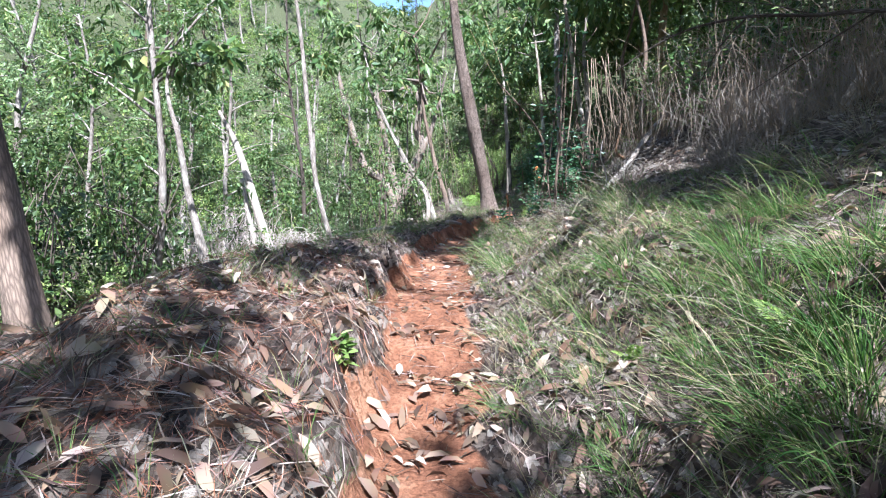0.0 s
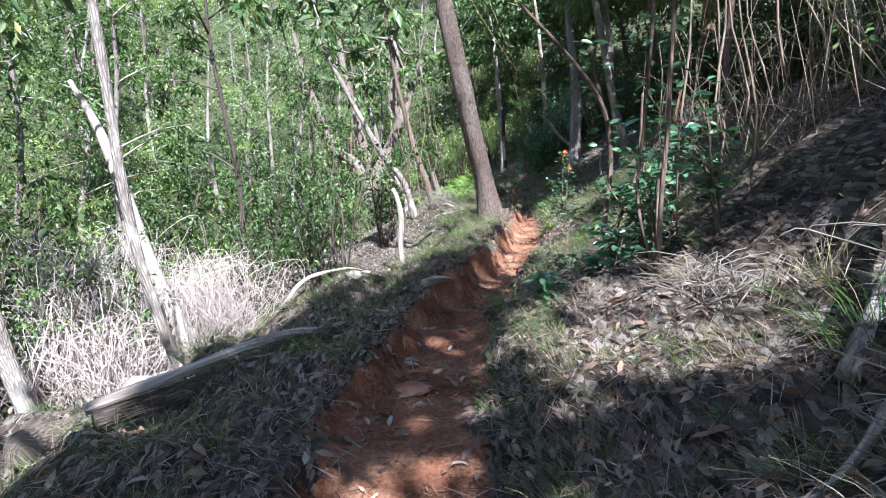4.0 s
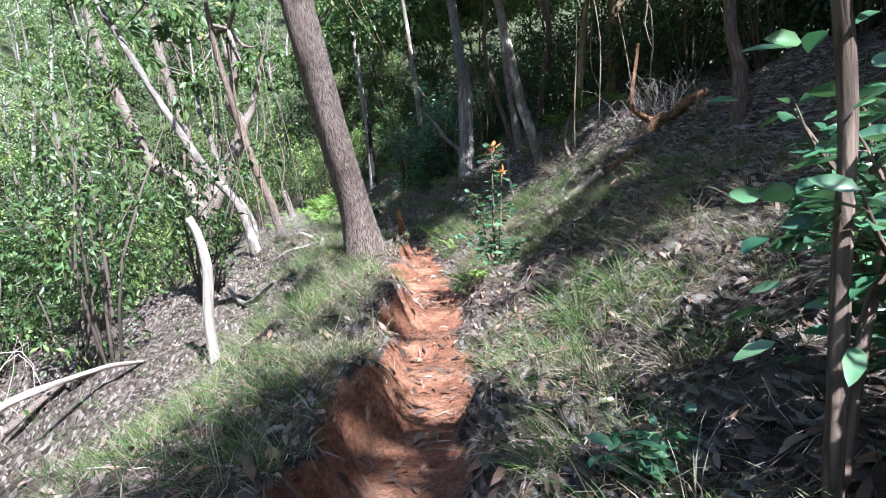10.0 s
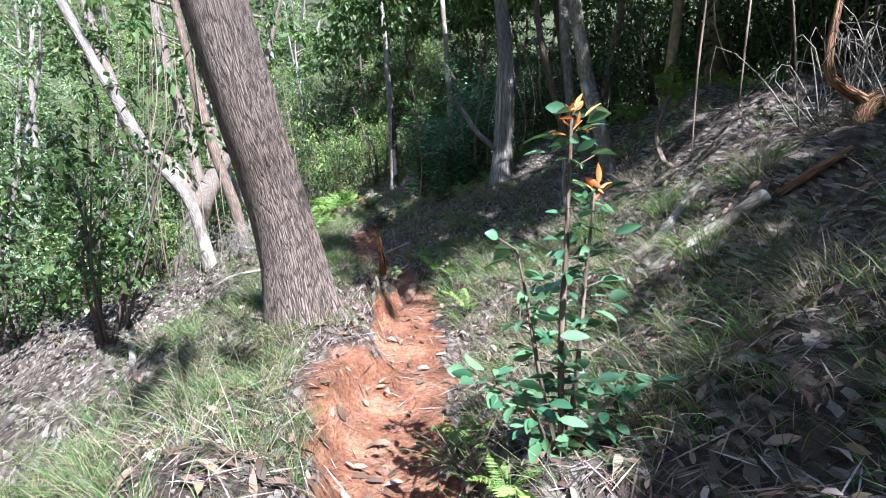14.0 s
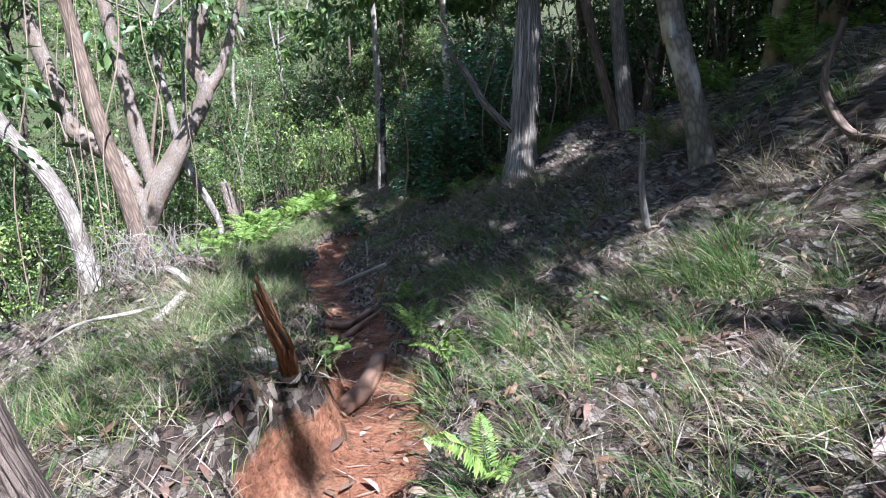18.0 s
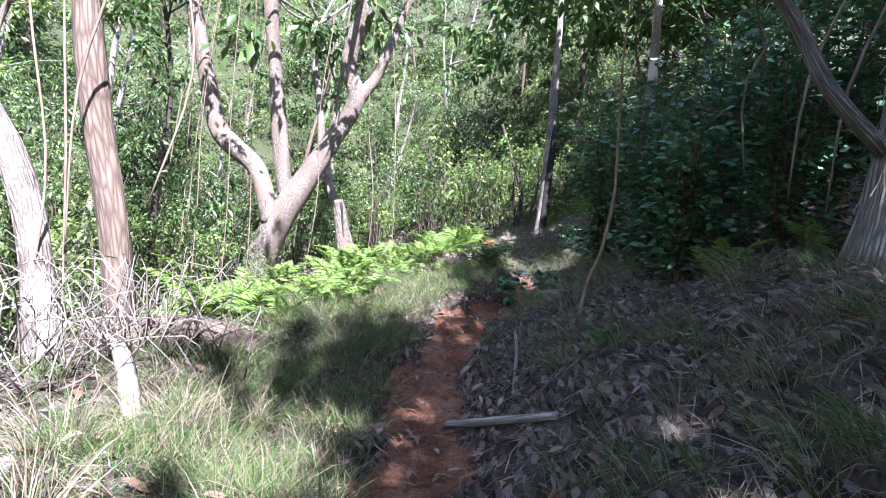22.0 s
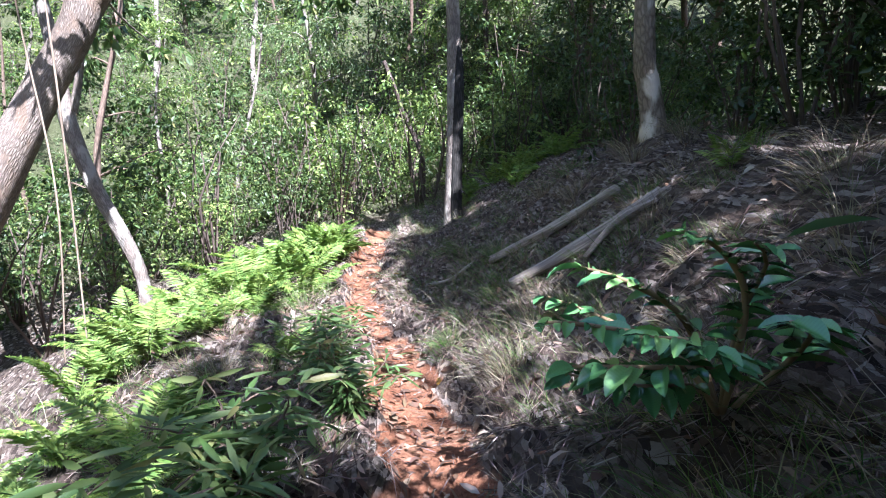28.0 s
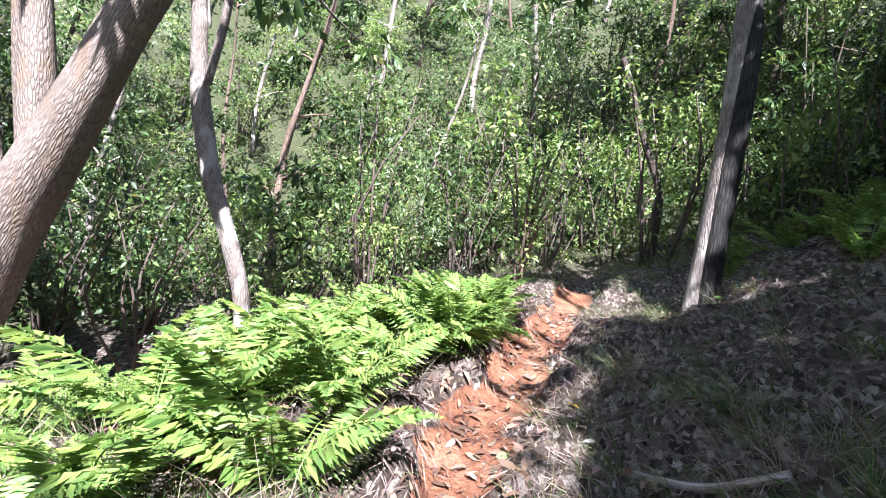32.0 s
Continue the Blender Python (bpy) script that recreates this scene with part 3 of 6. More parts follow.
tree("dead_tree", "bleached dead tree with bare branches", DEAD_WOOD, 0, 14, 0.2, 0,
     [(-4.93, 16.15, -0.55, 0.17), (-5.39, 16.26, 0.72, 0.145), (-5.89, 16.43, 2.47, 0.11), (-6.26, 16.53, 3.65, 0.088), (-6.73, 16.63, 4.62, 0.049)],
     [(-5.45, 16.55, -0.67, 0.102), (-5.79, 16.63, 0.25, 0.091), (-6.07, 16.75, 1.47, 0.081), (-6.25, 16.85, 2.59, 0.061)])
tree("vine_hung_tree", "twisted pale tree with three limbs hung with dry vines", BARK_PALE, 13, 18, 0.15, 0,
     [(-4.14, 36.14, -1.12, 0.45), (-3.75, 36.19, 0.53, 0.392), (-3.25, 36.25, 1.91, 0.378), (-2.77, 36.3, 2.84, 0.349), (-2.06, 36.37, 4.23, 0.276), (-1.41, 36.43, 5.62, 0.261), (-1.75, 36.42, 6.61, 0.232), (-1.43, 36.47, 8.25, 0.261)],
     [(-1.41, 36.43, 5.55, 0.218), (-1.1, 36.46, 6.02, 0.174), (-0.86, 36.49, 6.49, 0.145)], [(-3.46, 36.23, 1.88, 0.29), (-3.99, 36.21, 3.28, 0.261), (-4.79, 36.16, 3.92, 0.29), (-5.29, 36.13, 4.45, 0.247), (-5.76, 36.11, 6, 0.218), (-6.24, 36.09, 7.7, 0.218)], [(-3.24, 36.56, 2.66, 0.208), (-3.59, 36.56, 4.41, 0.222), (-3.98, 36.55, 6.6, 0.193), (-4.23, 36.55, 8.07, 0.193)])
tree("vine_hung_tree", "leaning brown tree wrapped in dry vines", BARK_GREY, 10, 12, 0.15, 0,
     [(-0.55, 24.6, 1.08, 0.12), (-0.85, 24.6, 2.2, 0.105), (-1.5, 24.6, 3.2, 0.1), (-2.2, 24.7, 4.6, 0.085), (-2.9, 24.8, 6.2, 0.075)])
tree("vine_hung_tree", "upright peeling brown tree beside dead branches", BARK_RED, 10, 12, 0.15, 0,
     [(0.14, 24.41, 1.21, 0.088), (-0.02, 24.45, 1.99, 0.103), (-0.29, 24.49, 2.94, 0.098), (-0.46, 24.53, 3.69, 0.088)])
tree("pole_tree", "straight grey tree with one black side", BARK_GREY, 13, 16, 0.15, 0,
     [(4.5, 39.4, 2.41, 0.16), (4.53, 39.42, 4.12, 0.15), (4.49, 39.43, 6.14, 0.14), (4.45, 39.44, 7.15, 0.13)])
tree("sapling", "thin yellow-brown sapling on the bank", SAP_BARK, 5, 10, 0.1, 0,
     [(3.43, 25.5, 1.72, 0.018), (3.49, 25.51, 1.98, 0.014), (3.57, 25.52, 2.25, 0.015), (3.62, 25.54, 2.71, 0.013), (3.61, 25.55, 3.02, 0.012)])
tree("shaggy_tree", "shaggy tree with pale strips of peeling bark", BARK_SHAG, 12, 18, 0.3, 0.03,
     [(4.99, 24.2, 2.41, 0.2), (5.04, 24.24, 3.03, 0.166), (5.11, 24.29, 3.93, 0.159), (5.16, 24.35, 4.76, 0.145)],
     [(4.87, 24.23, 3.03, 0.055), (4.49, 24.23, 3.39, 0.048), (4.25, 24.24, 3.77, 0.042), (3.97, 24.25, 4.1, 0.034)])
tree("lichen_tree", "brown tree with pale lichen blotches on the bank", BARK_LICHEN, 12, 16, 0.25, 0,
     [(5.9, 21.6, 2.44, 0.12), (5.78, 21.66, 3.01, 0.108), (5.65, 21.73, 3.62, 0.11), (5.6, 21.76, 3.88, 0.105)])
tree("slender_tree", "slender grey tree on the shaded bank", BARK_GREY, 11, 10, 0.2, 0,
     [(6.33, 23.77, 3.02, 0.105), (6.24, 23.95, 4.83, 0.098), (6.24, 24.09, 6.34, 0.09)])
tree("sapling", "thin crooked brown sapling on the shaded bank", BARK_RED, 6, 8, 0.1, 0,
     [(6.22, 23.79, 3.03, 0.07), (5.88, 24.01, 4.5, 0.064), (5.74, 24.15, 5.67, 0.058), (5.85, 24.19, 6.36, 0.058)])
tree("slender_tree", "brown tree in deep shade up the bank", BARK_RED, 9, 8, 0.1, 0,
     [(7.93, 25.78, 3.95, 0.112), (8.28, 25.84, 5.53, 0.112), (8.49, 25.88, 6.5, 0.098)])
tree("slender_tree", "thin yellow-brown tree in the shaded thicket", SAP_BARK, 9, 8, 0.1, 0,
     [(7.34, 22.49, 3.43, 0.095), (7.61, 22.55, 4.81, 0.084), (7.79, 22.6, 5.85, 0.074)])
tree("slender_tree", "orange-brown tree trunk in the shaded thicket", SAP_BARK, 11, 12, 0.15, 0,
     [(8.68, 23.07, 3.89, 0.206), (8.86, 23.14, 5.08, 0.206), (9.04, 23.19, 6.09, 0.206)])
tree("slender_tree", "dark peeling tree on the grassy bank", BARK_RED, 9, 10, 0.2, 0,
     [(5.6, 15.59, 2.58, 0.073), (5.68, 15.63, 3.19, 0.078), (5.64, 15.7, 3.86, 0.067)])
tree("broken_tree", "broken tree stub with torn brown wood", RAW_WOOD, 0, 12, 0.1, 0.05,
     [(5.66, 17.31, 2.69, 0.057), (5.72, 17.31, 2.81, 0.068), (6, 17.25, 2.9, 0.065), (6.26, 17.21, 3.09, 0.068), (6.51, 17.16, 3.2, 0.057)],
     [(5.72, 17.31, 2.81, 0.046), (5.46, 17.39, 3.01, 0.04), (5.45, 17.41, 3.21, 0.031), (5.56, 17.43, 3.66, 0.025), (5.63, 17.44, 3.96, 0.021)])
tree("lichen_tree", "stout pale tree standing up the bank", BARK_LICHEN, 12, 12, 0.2, 0,
     [(6.2, 33.6, 3.74, 0.127), (6.11, 33.6, 4.2, 0.123), (6.05, 33.6, 4.61, 0.119)])
tree("forked_tree", "brown forked tree leaning in the gully thicket", BARK_GREY, 10, 10, 0.2, 0,
     [(-1.6, 38.56, 1.13, 0.114), (-1.91, 38.55, 1.97, 0.133), (-2.44, 38.54, 2.99, 0.142), (-2.84, 38.54, 4.11, 0.142), (-3.04, 38.54, 5.24, 0.123), (-3.24, 38.54, 6.27, 0.114)],
     [(-2.76, 38.54, 4.35, 0.076), (-2.62, 38.56, 5.26, 0.066), (-2.57, 38.56, 6.12, 0.057)])
tree("sapling", "thin dark leaning stem beyond the ferns", BARK_DARK, 0, 8, 0.1, 0,
     [(4.07, 43.49, 4.01, 0.072), (3.57, 43.48, 5.21, 0.072), (2.94, 43.47, 6.75, 0.065)])

# ---- crowns over the trail ----


def build_crowns():
    """Unseen leaf clumps added overhead to shade the trail and the bank, each hung on the nearest tree; gaps stay where
    the sun reaches the ground.
    """
    rng = np.random.RandomState(7)
    way = np.array(SUN)
    lit = np.array([(x, y, ground(x, y), r) for x, y, r in LIT] + [*LIT_HIGH])

    def shades(p, wide):
        """Whether a clump here keeps the sun from one of the sunlit spots."""
        to = np.array(p) - lit[:, :3]
        along = to @ way
        off = np.linalg.norm(to - along[:, None] * way, axis=1)
        return bool(((off < lit[:, 3] * 0.85 + wide) & (along > 0)).any())

    tops = np.array([t[2] for t in TREES])
    found = [[] for _ in TREES]
    for _ in range(6600):
        x, y = rng.uniform(-5, 20), rng.uniform(-16, 48)
        z = ground(x, y) + rng.uniform(6.5, 13)
        h = z - ground(x - 2.5, y + 6)
        gx, gy = x - SUN.x / SUN.z * h, y - SUN.y / SUN.z * h
        u = gx - float(trail_x(gy))
        if u < -2.4 + 0.8 * math.sin(gy * 0.9) and rng.rand() < 0.93:
            continue
        if shades((x, y, z), 0.6):
            continue
        if rng.rand() < 0.2:
            continue
        d = np.hypot(tops[:, 0] - x, tops[:, 1] - y)
        k = int(np.argmin(d + rng.uniform(0, 1.5, len(d))))
        found[k].append((x, y, z))
    # extra unseen clumps, set along the sun's rays to shade these strips of ground
    spans = [(gy, 0.35, 1.8 if gy < 27 else 1.5) for gy in np.arange(20.9, 31.0, 0.62)] + [(gy, 0.9, 4.6) for gy in np.arange(4.5, 12, 0.55)] + [(gy, 1.1, 3.6) for gy in np.arange(6.4, 10.4, 0.5)] + [(gy, 0.7, 4.2) for gy in np.arange(13.8, 17, 0.7)] + [(gy, -1.8, 3.6) for gy in np.arange(1.0, 4.6, 0.6)] + [(gy, 0.8, 4.5) for gy in np.arange(33.4, 42, 0.8)] + [(gy, 4.4, 9.5) for gy in np.arange(12, 24, 0.75)] + [(gy, 2.0, 8.0) for gy in np.arange(40, 50, 0.9)] + [(gy, -2.0, 0.5) for gy in np.arange(30.2, 33, 0.6)] + [(gy, -0.3, 0.6) for gy in np.arange(33.4, 39, 0.6)]
    for gy, g0, g1 in spans:
        for gu in np.arange(g0, g1, 0.68):
            p = np.array([float(trail_x(gy)) + gu, gy, 0.0])
            p[2] = ground(p[0], p[1])
            c = p + way / way[2] * rng.uniform(7, 10.5) + rng.normal(0, 0.15, 3)
            if not shades(c, 0.6):
                d = np.hypot(tops[:, 0] - c[0], tops[:, 1] - c[1])
                found[int(np.argmin(d))].append(tuple(c))
    for (ob, inv, top, bark, r), cs in zip(TREES, found):
        cs = np.array(cs + [(top[0] + a, top[1] + b, top[2] + c) for a, b, c in rng.normal(0, 0.6, (4, 3)) if not shades((top[0] + a, top[1] + b, top[2] + c), 0.7)] or [tuple(top)])
        v, f = clump_leaves(cs, rng.uniform(0.5, 0.9, len(cs)), 38, 0.45, 0.19, rng, droop=0.8)
        crown = np_mesh("crown", v, f, LEAF_GUM, ob)
        crown.matrix_parent_inverse = inv
        pick = cs[rng.permutation(len(cs))[:9]]
        for c in pick:
            mid = (top + c) / 2 + [0, 0, rng.uniform(-0.6, 0.2)]
            if shades(mid, 0.1):
                continue
            lb = limb("limb", [(*top, r), (*mid, r * 0.7 + 0.006), (*c, 0.008)], bark, ob, 6, step=0.35)
            lb.matrix_parent_inverse = inv


build_crowns()

# ---- the forest behind ----


def forest_tree(seed, leaf, bark, tall, low, size, width, clumps, per, label):
    rng = np.random.RandomState(seed)
    ob = empty("forest_tree", label, "tree", "trees of the far slopes")
    lean = rng.normal(0, 0.06, 2)
    pts = [(lean[0] * h + 0.25 * math.sin(h * 0.7 + seed), lean[1] * h + 0.2 * math.cos(h * 0.6 + seed) - 0.2, h - 0.3, 0.095 * (1 - 0.8 * h / tall) + 0.010)
           for h in np.linspace(0, tall, 7)]
    limb("trunk", pts, bark, ob, 8, step=0.5, seed=seed)
    line = np.array(pts)
    cs, wood = [], []
    for k in range(clumps // 5):
        h = rng.uniform(low, tall) if k else tall * 0.95
        base = np.array([np.interp(h, line[:, 2], line[:, c]) for c in range(3)])
        turn, reach = rng.uniform(0, 6.28), rng.uniform(0.8, 2.6) * (1.1 - 0.5 * h / tall)
        tip = base + [math.cos(turn) * reach, math.sin(turn) * reach, reach * rng.uniform(0.1, 0.6)]
        v, f, uv = tube([(*base, 0.035), (*((base + tip) / 2 + [0, 0, 0.15]), 0.02), (*tip, 0.008)], 4, 0.6, seed=k)
        wood.append((v, np.vstack([f[0][:, :3], f[0][:, [0, 2, 3]], f[1]])))
        for _ in range(5):
            cs.append(base + (tip - base) * rng.uniform(0.35, 1.1) + rng.normal(0, 0.3, 3))
    v, f = clump_leaves(cs, rng.uniform(0.2, 0.46, len(cs)), per, size, width, rng, droop=0.6)
    np_mesh("crown", v, f, leaf, ob)
    np_mesh("branchwork", *join(wood), bark, ob, None, True)["kind"] = "stuff"
    return ob


def bush(seed, leaf, tall, wide, size, width, count, label, name="bush", group="bushes below the trail", shape=1, stems=6):
    rng = np.random.RandomState(seed)
    ob = empty(name, label, "bush", group)
    cs, wood = [], []
    for k in range(stems):
        turn = rng.uniform(0, 6.28)
        out = wide * rng.uniform(0.15, 0.6)
        top = np.array([math.cos(turn) * out, math.sin(turn) * out, tall * rng.uniform(0.6, 1.0)])
        mid = top * [0.4, 0.4, 0.5] + rng.normal(0, 0.2, 3) * [1, 1, 0.4]
        v, f, uv = tube([(*rng.normal(0, 0.05, 2), -0.2, 0.022), (*mid, 0.016), (*top, 0.006)], 4, 0.4, seed=k)
        wood.append((v, np.vstack([f[0][:, :3], f[0][:, [0, 2, 3]], f[1]])))
        for _ in range(5):
            s = rng.uniform(0.3, 1.05)
            cs.append(top * [s, s, s] + rng.normal(0, 0.16, 3) * wide)
    v, f = clump_leaves(cs, wide * rng.uniform(0.11, 0.24, len(cs)), max(4, count // len(cs)), size, width, rng, droop=0.3, shape=shape)
    np_mesh("foliage", v, f, leaf, ob)
    np_mesh("stemwork", *join(wood), BARK_DARK, ob, None, True)["kind"] = "stuff"
    return ob


def scatter(protos, spots, rng, low=0.8, high=1.25):
    for k, (x, y) in enumerate(spots):
        s = rng.uniform(low, high)
        m = Matrix.LocRotScale((x, y, ground(x, y) - 0.05), Euler((rng.normal(0, 0.05), rng.normal(0, 0.05), rng.uniform(0, 6.28))), (s, s, s * rng.uniform(0.85, 1.15)))
        p = protos[k % len(protos)]
        if not p.get("used"):
            p["used"] = 1
            p.matrix_basis = m
        else:
            copy_thing(p, Matrix.Identity(4)).matrix_basis = m


def sun_clear(x, y, low=1.5, high=13, wide=2.3):
    """Whether a tree here leaves the sunlit spots of the ground in the sun."""
    z = ground(x, y)
    for px, py, pz, r in [(a, b, ground(a, b), c) for a, b, c in LIT] + [*LIT_HIGH]:
        for h in np.linspace(low, high, 6):
            d = z + h - pz
            if d > 0 and math.hypot(px + SUN.x / SUN.z * d - x, py + SUN.y / SUN.z * d - y) < wide + r * 0.5:
                return False
    return True


def build_forest():
    rng = np.random.RandomState(3)
    trees = [forest_tree(1, LEAF_PALE, BARK_GREY, 11, 1.2, 0.19, 0.055, 60, 42, "tall pale-barked tree with feathery grey-green foliage"),
             forest_tree(2, LEAF_GUM, BARK_GREY, 10, 1.0, 0.19, 0.06, 60, 42, "tall grey-barked tree with hanging green leaves"),
             forest_tree(3, LEAF_PALE, BARK_GREY, 8, 0.6, 0.16, 0.05, 60, 42, "leafy tree with light green feathery foliage"),
             forest_tree(4, LEAF_BRIGHT, BARK_GREY, 9, 0.8, 0.16, 0.065, 60, 42, "leafy tree with bright young green foliage"),
             forest_tree(5, LEAF_DEEP, BARK_RED, 11, 0.5, 0.24, 0.09, 64, 40, "dense dark green forest tree"),
             forest_tree(6, LEAF_GUM, BARK_DARK, 12, 0.8, 0.25, 0.085, 60, 38, "dense green tree on the shaded bank")]
    spots = []
    for _ in range(2600):
        x, y = rng.uniform(-28, 18), rng.uniform(2, 74)
        u = x - float(trail_x(min(y, 50)))
        if y < 43 and (-7.5 < u < 6.5):
            continue
        if y >= 43 and abs(u) < 1.5 and y < 47:
            continue
        if y < 22 and -8.6 < u < 0:
            continue
        gap = 3.1 if -16 < u < 12 and y < 56 else 3.9
        if all(math.hypot(x - a, y - b) > gap for a, b in spots):
            if u < -4 or sun_clear(x, y):
                spots.append((x, y))
    left = [s for s in spots if s[0] < 2]
    right = [s for s in spots if s[0] >= 2]
    scatter([*trees[:2], trees[4], *trees[2:4], trees[5]], left, rng)
    scatter([trees[5], trees[4]], right, rng)
    bushes = [bush(11, LEAF_BRIGHT, 2.2, 1.5, 0.085, 0.038, 1150, "leafy light green bush below the trail"),
              bush(12, LEAF_GUM, 2.6, 1.6, 0.095, 0.036, 1150, "tangled green bush in the gully"),
              bush(13, LEAF_PALE, 1.8, 1.6, 0.08, 0.032, 1150, "pale feathery bush on the slope"),
              bush(14, LEAF_DEEP, 2.2, 1.7, 0.1, 0.045, 900, "dark glossy-leaved bush in the shade"),
              bush(15, LEAF_BRIGHT, 2.4, 1.3, 0.115, 0.052, 800, "broad-leaved bright green bush beyond the ferns", stems=9),
              bush(16, LEAF_DEEP, 3.2, 1.9, 0.125, 0.058, 1100, "tall dense dark bush behind the bank", stems=10)]
    bl, br = [], []
    for _ in range(2200):
        x, y = rng.uniform(-14, 12), rng.uniform(2, 56)
        u = x - float(trail_x(min(y, 50)))
        if y < 43 and ((-3.6 if 18.5 < y < 23 else -4.6) - 1.0 * math.sin(y) < u < 5.2) or y < 5 and 0 < u < 6 or y < 18 and -7.2 < u < 0:
            continue
        if y >= 43 and abs(u) < 0.8:
            continue
        if 23 < y < 37.5 and -6.2 < u < 0:
            continue
        some = bl if u < 0 else br
        if all(math.hypot(x - a, y - b) > 1.5 for a, b in some):
            some.append((x, y))
    mid = []
    for _ in range(900):
        x, y = rng.uniform(-2, 9), rng.uniform(42.6, 52)
        if abs(x - float(trail_x(min(y, 50)))) > 0.7 or y > 45:
            if all(math.hypot(x - a, y - b) > 1.35 for a, b in mid):
                mid.append((x, y))
    scatter([bushes[0], bushes[2], bushes[4], bushes[1]], mid, rng, 0.9, 1.9)
    thick = []
    for _ in range(600):
        y = rng.uniform(14.0, 36)
        x = float(trail_x(y)) + rng.uniform(5.4, 10.5) - max(0.0, min(1.6, (y - 27) * 0.4))
        if all(math.hypot(x - a, y - b) > 1.35 for a, b in thick):
            thick.append((x, y))
    scatter([bushes[5], bushes[3]], thick, rng, 0.9, 1.5)
    scatter([bushes[0], bushes[5], bushes[1], bushes[2], bushes[3]], bl, rng, 0.8, 1.7)
    scatter([bushes[3], bushes[1]], br, rng, 0.7, 1.2)


build_forest()


def build_undergrowth():
    """Low leafy growth over the far slopes."""
    rng = np.random.RandomState(5)
    for mat, n, label in ((LEAF_GUM, 2600, "low green undergrowth over the far slopes"), (LEAF_BRIGHT, 2200, "pale green undergrowth over the far slopes")):
        x, y = rng.uniform(-28, 16, n * 3), rng.uniform(4, 64, n * 3)
        u = x - trail_x(np.minimum(y, 50))
        keep = (u < -8) | ((y > 43.5) & (np.abs(u) > 0.7)) | (u > 7)
        x, y = x[keep][:n], y[keep][:n]
        cs = np.stack([x, y, height(x, y)[0] + rng.uniform(0.05, 1.4, len(x))], -1)
        v, f = clump_leaves(cs, rng.uniform(0.4, 0.9, len(cs)), 17, 0.26, 0.11, rng, droop=0.2)
        tagged(np_mesh("undergrowth", v, f, mat), label, "undergrowth", kind="stuff")


build_undergrowth()

# ---- grass and fallen leaves ----


def blades(root, turn, ln, lean, rng, wide=(0.0009, 0.0019), sag=(0.25, 0.95)):
    """Grass blades of three drooping lengths each, from their roots."""
    n = len(root)
    spread = rng.uniform(0.05, 0.9, n)
    way = unit(np.stack([np.cos(turn) * spread + lean * rng.uniform(0.3, 1.2, n), np.sin(turn) * spread, np.ones(n)], -1))
    side = unit(np.cross(way, rng.normal(size=way.shape))) * rng.uniform(*wide, (n, 1))
    flat = unit(way * [1, 1, 0])
    fall = rng.uniform(*sag, (n, 1))
    rows = []
    for q, w in ((0, 1.0), (0.38, 1.0), (0.72, 0.7), (1.0, 0.0)):
        p = root + ln[:, None] * (way * q + flat * fall * 0.35 * q * q - np.array([0, 0, 0.62]) * fall * q ** 2.2)
        rows += [p - side * w, p + side * w] if w else [p]
    v = np.stack(rows, 1).reshape(-1, 3)
    b = np.arange(n)[:, None] * 7
    return v, [np.vstack([b + [[0, 1, 3, 2]], b + [[2, 3, 5, 4]]]), b + [[4, 5, 6]]]


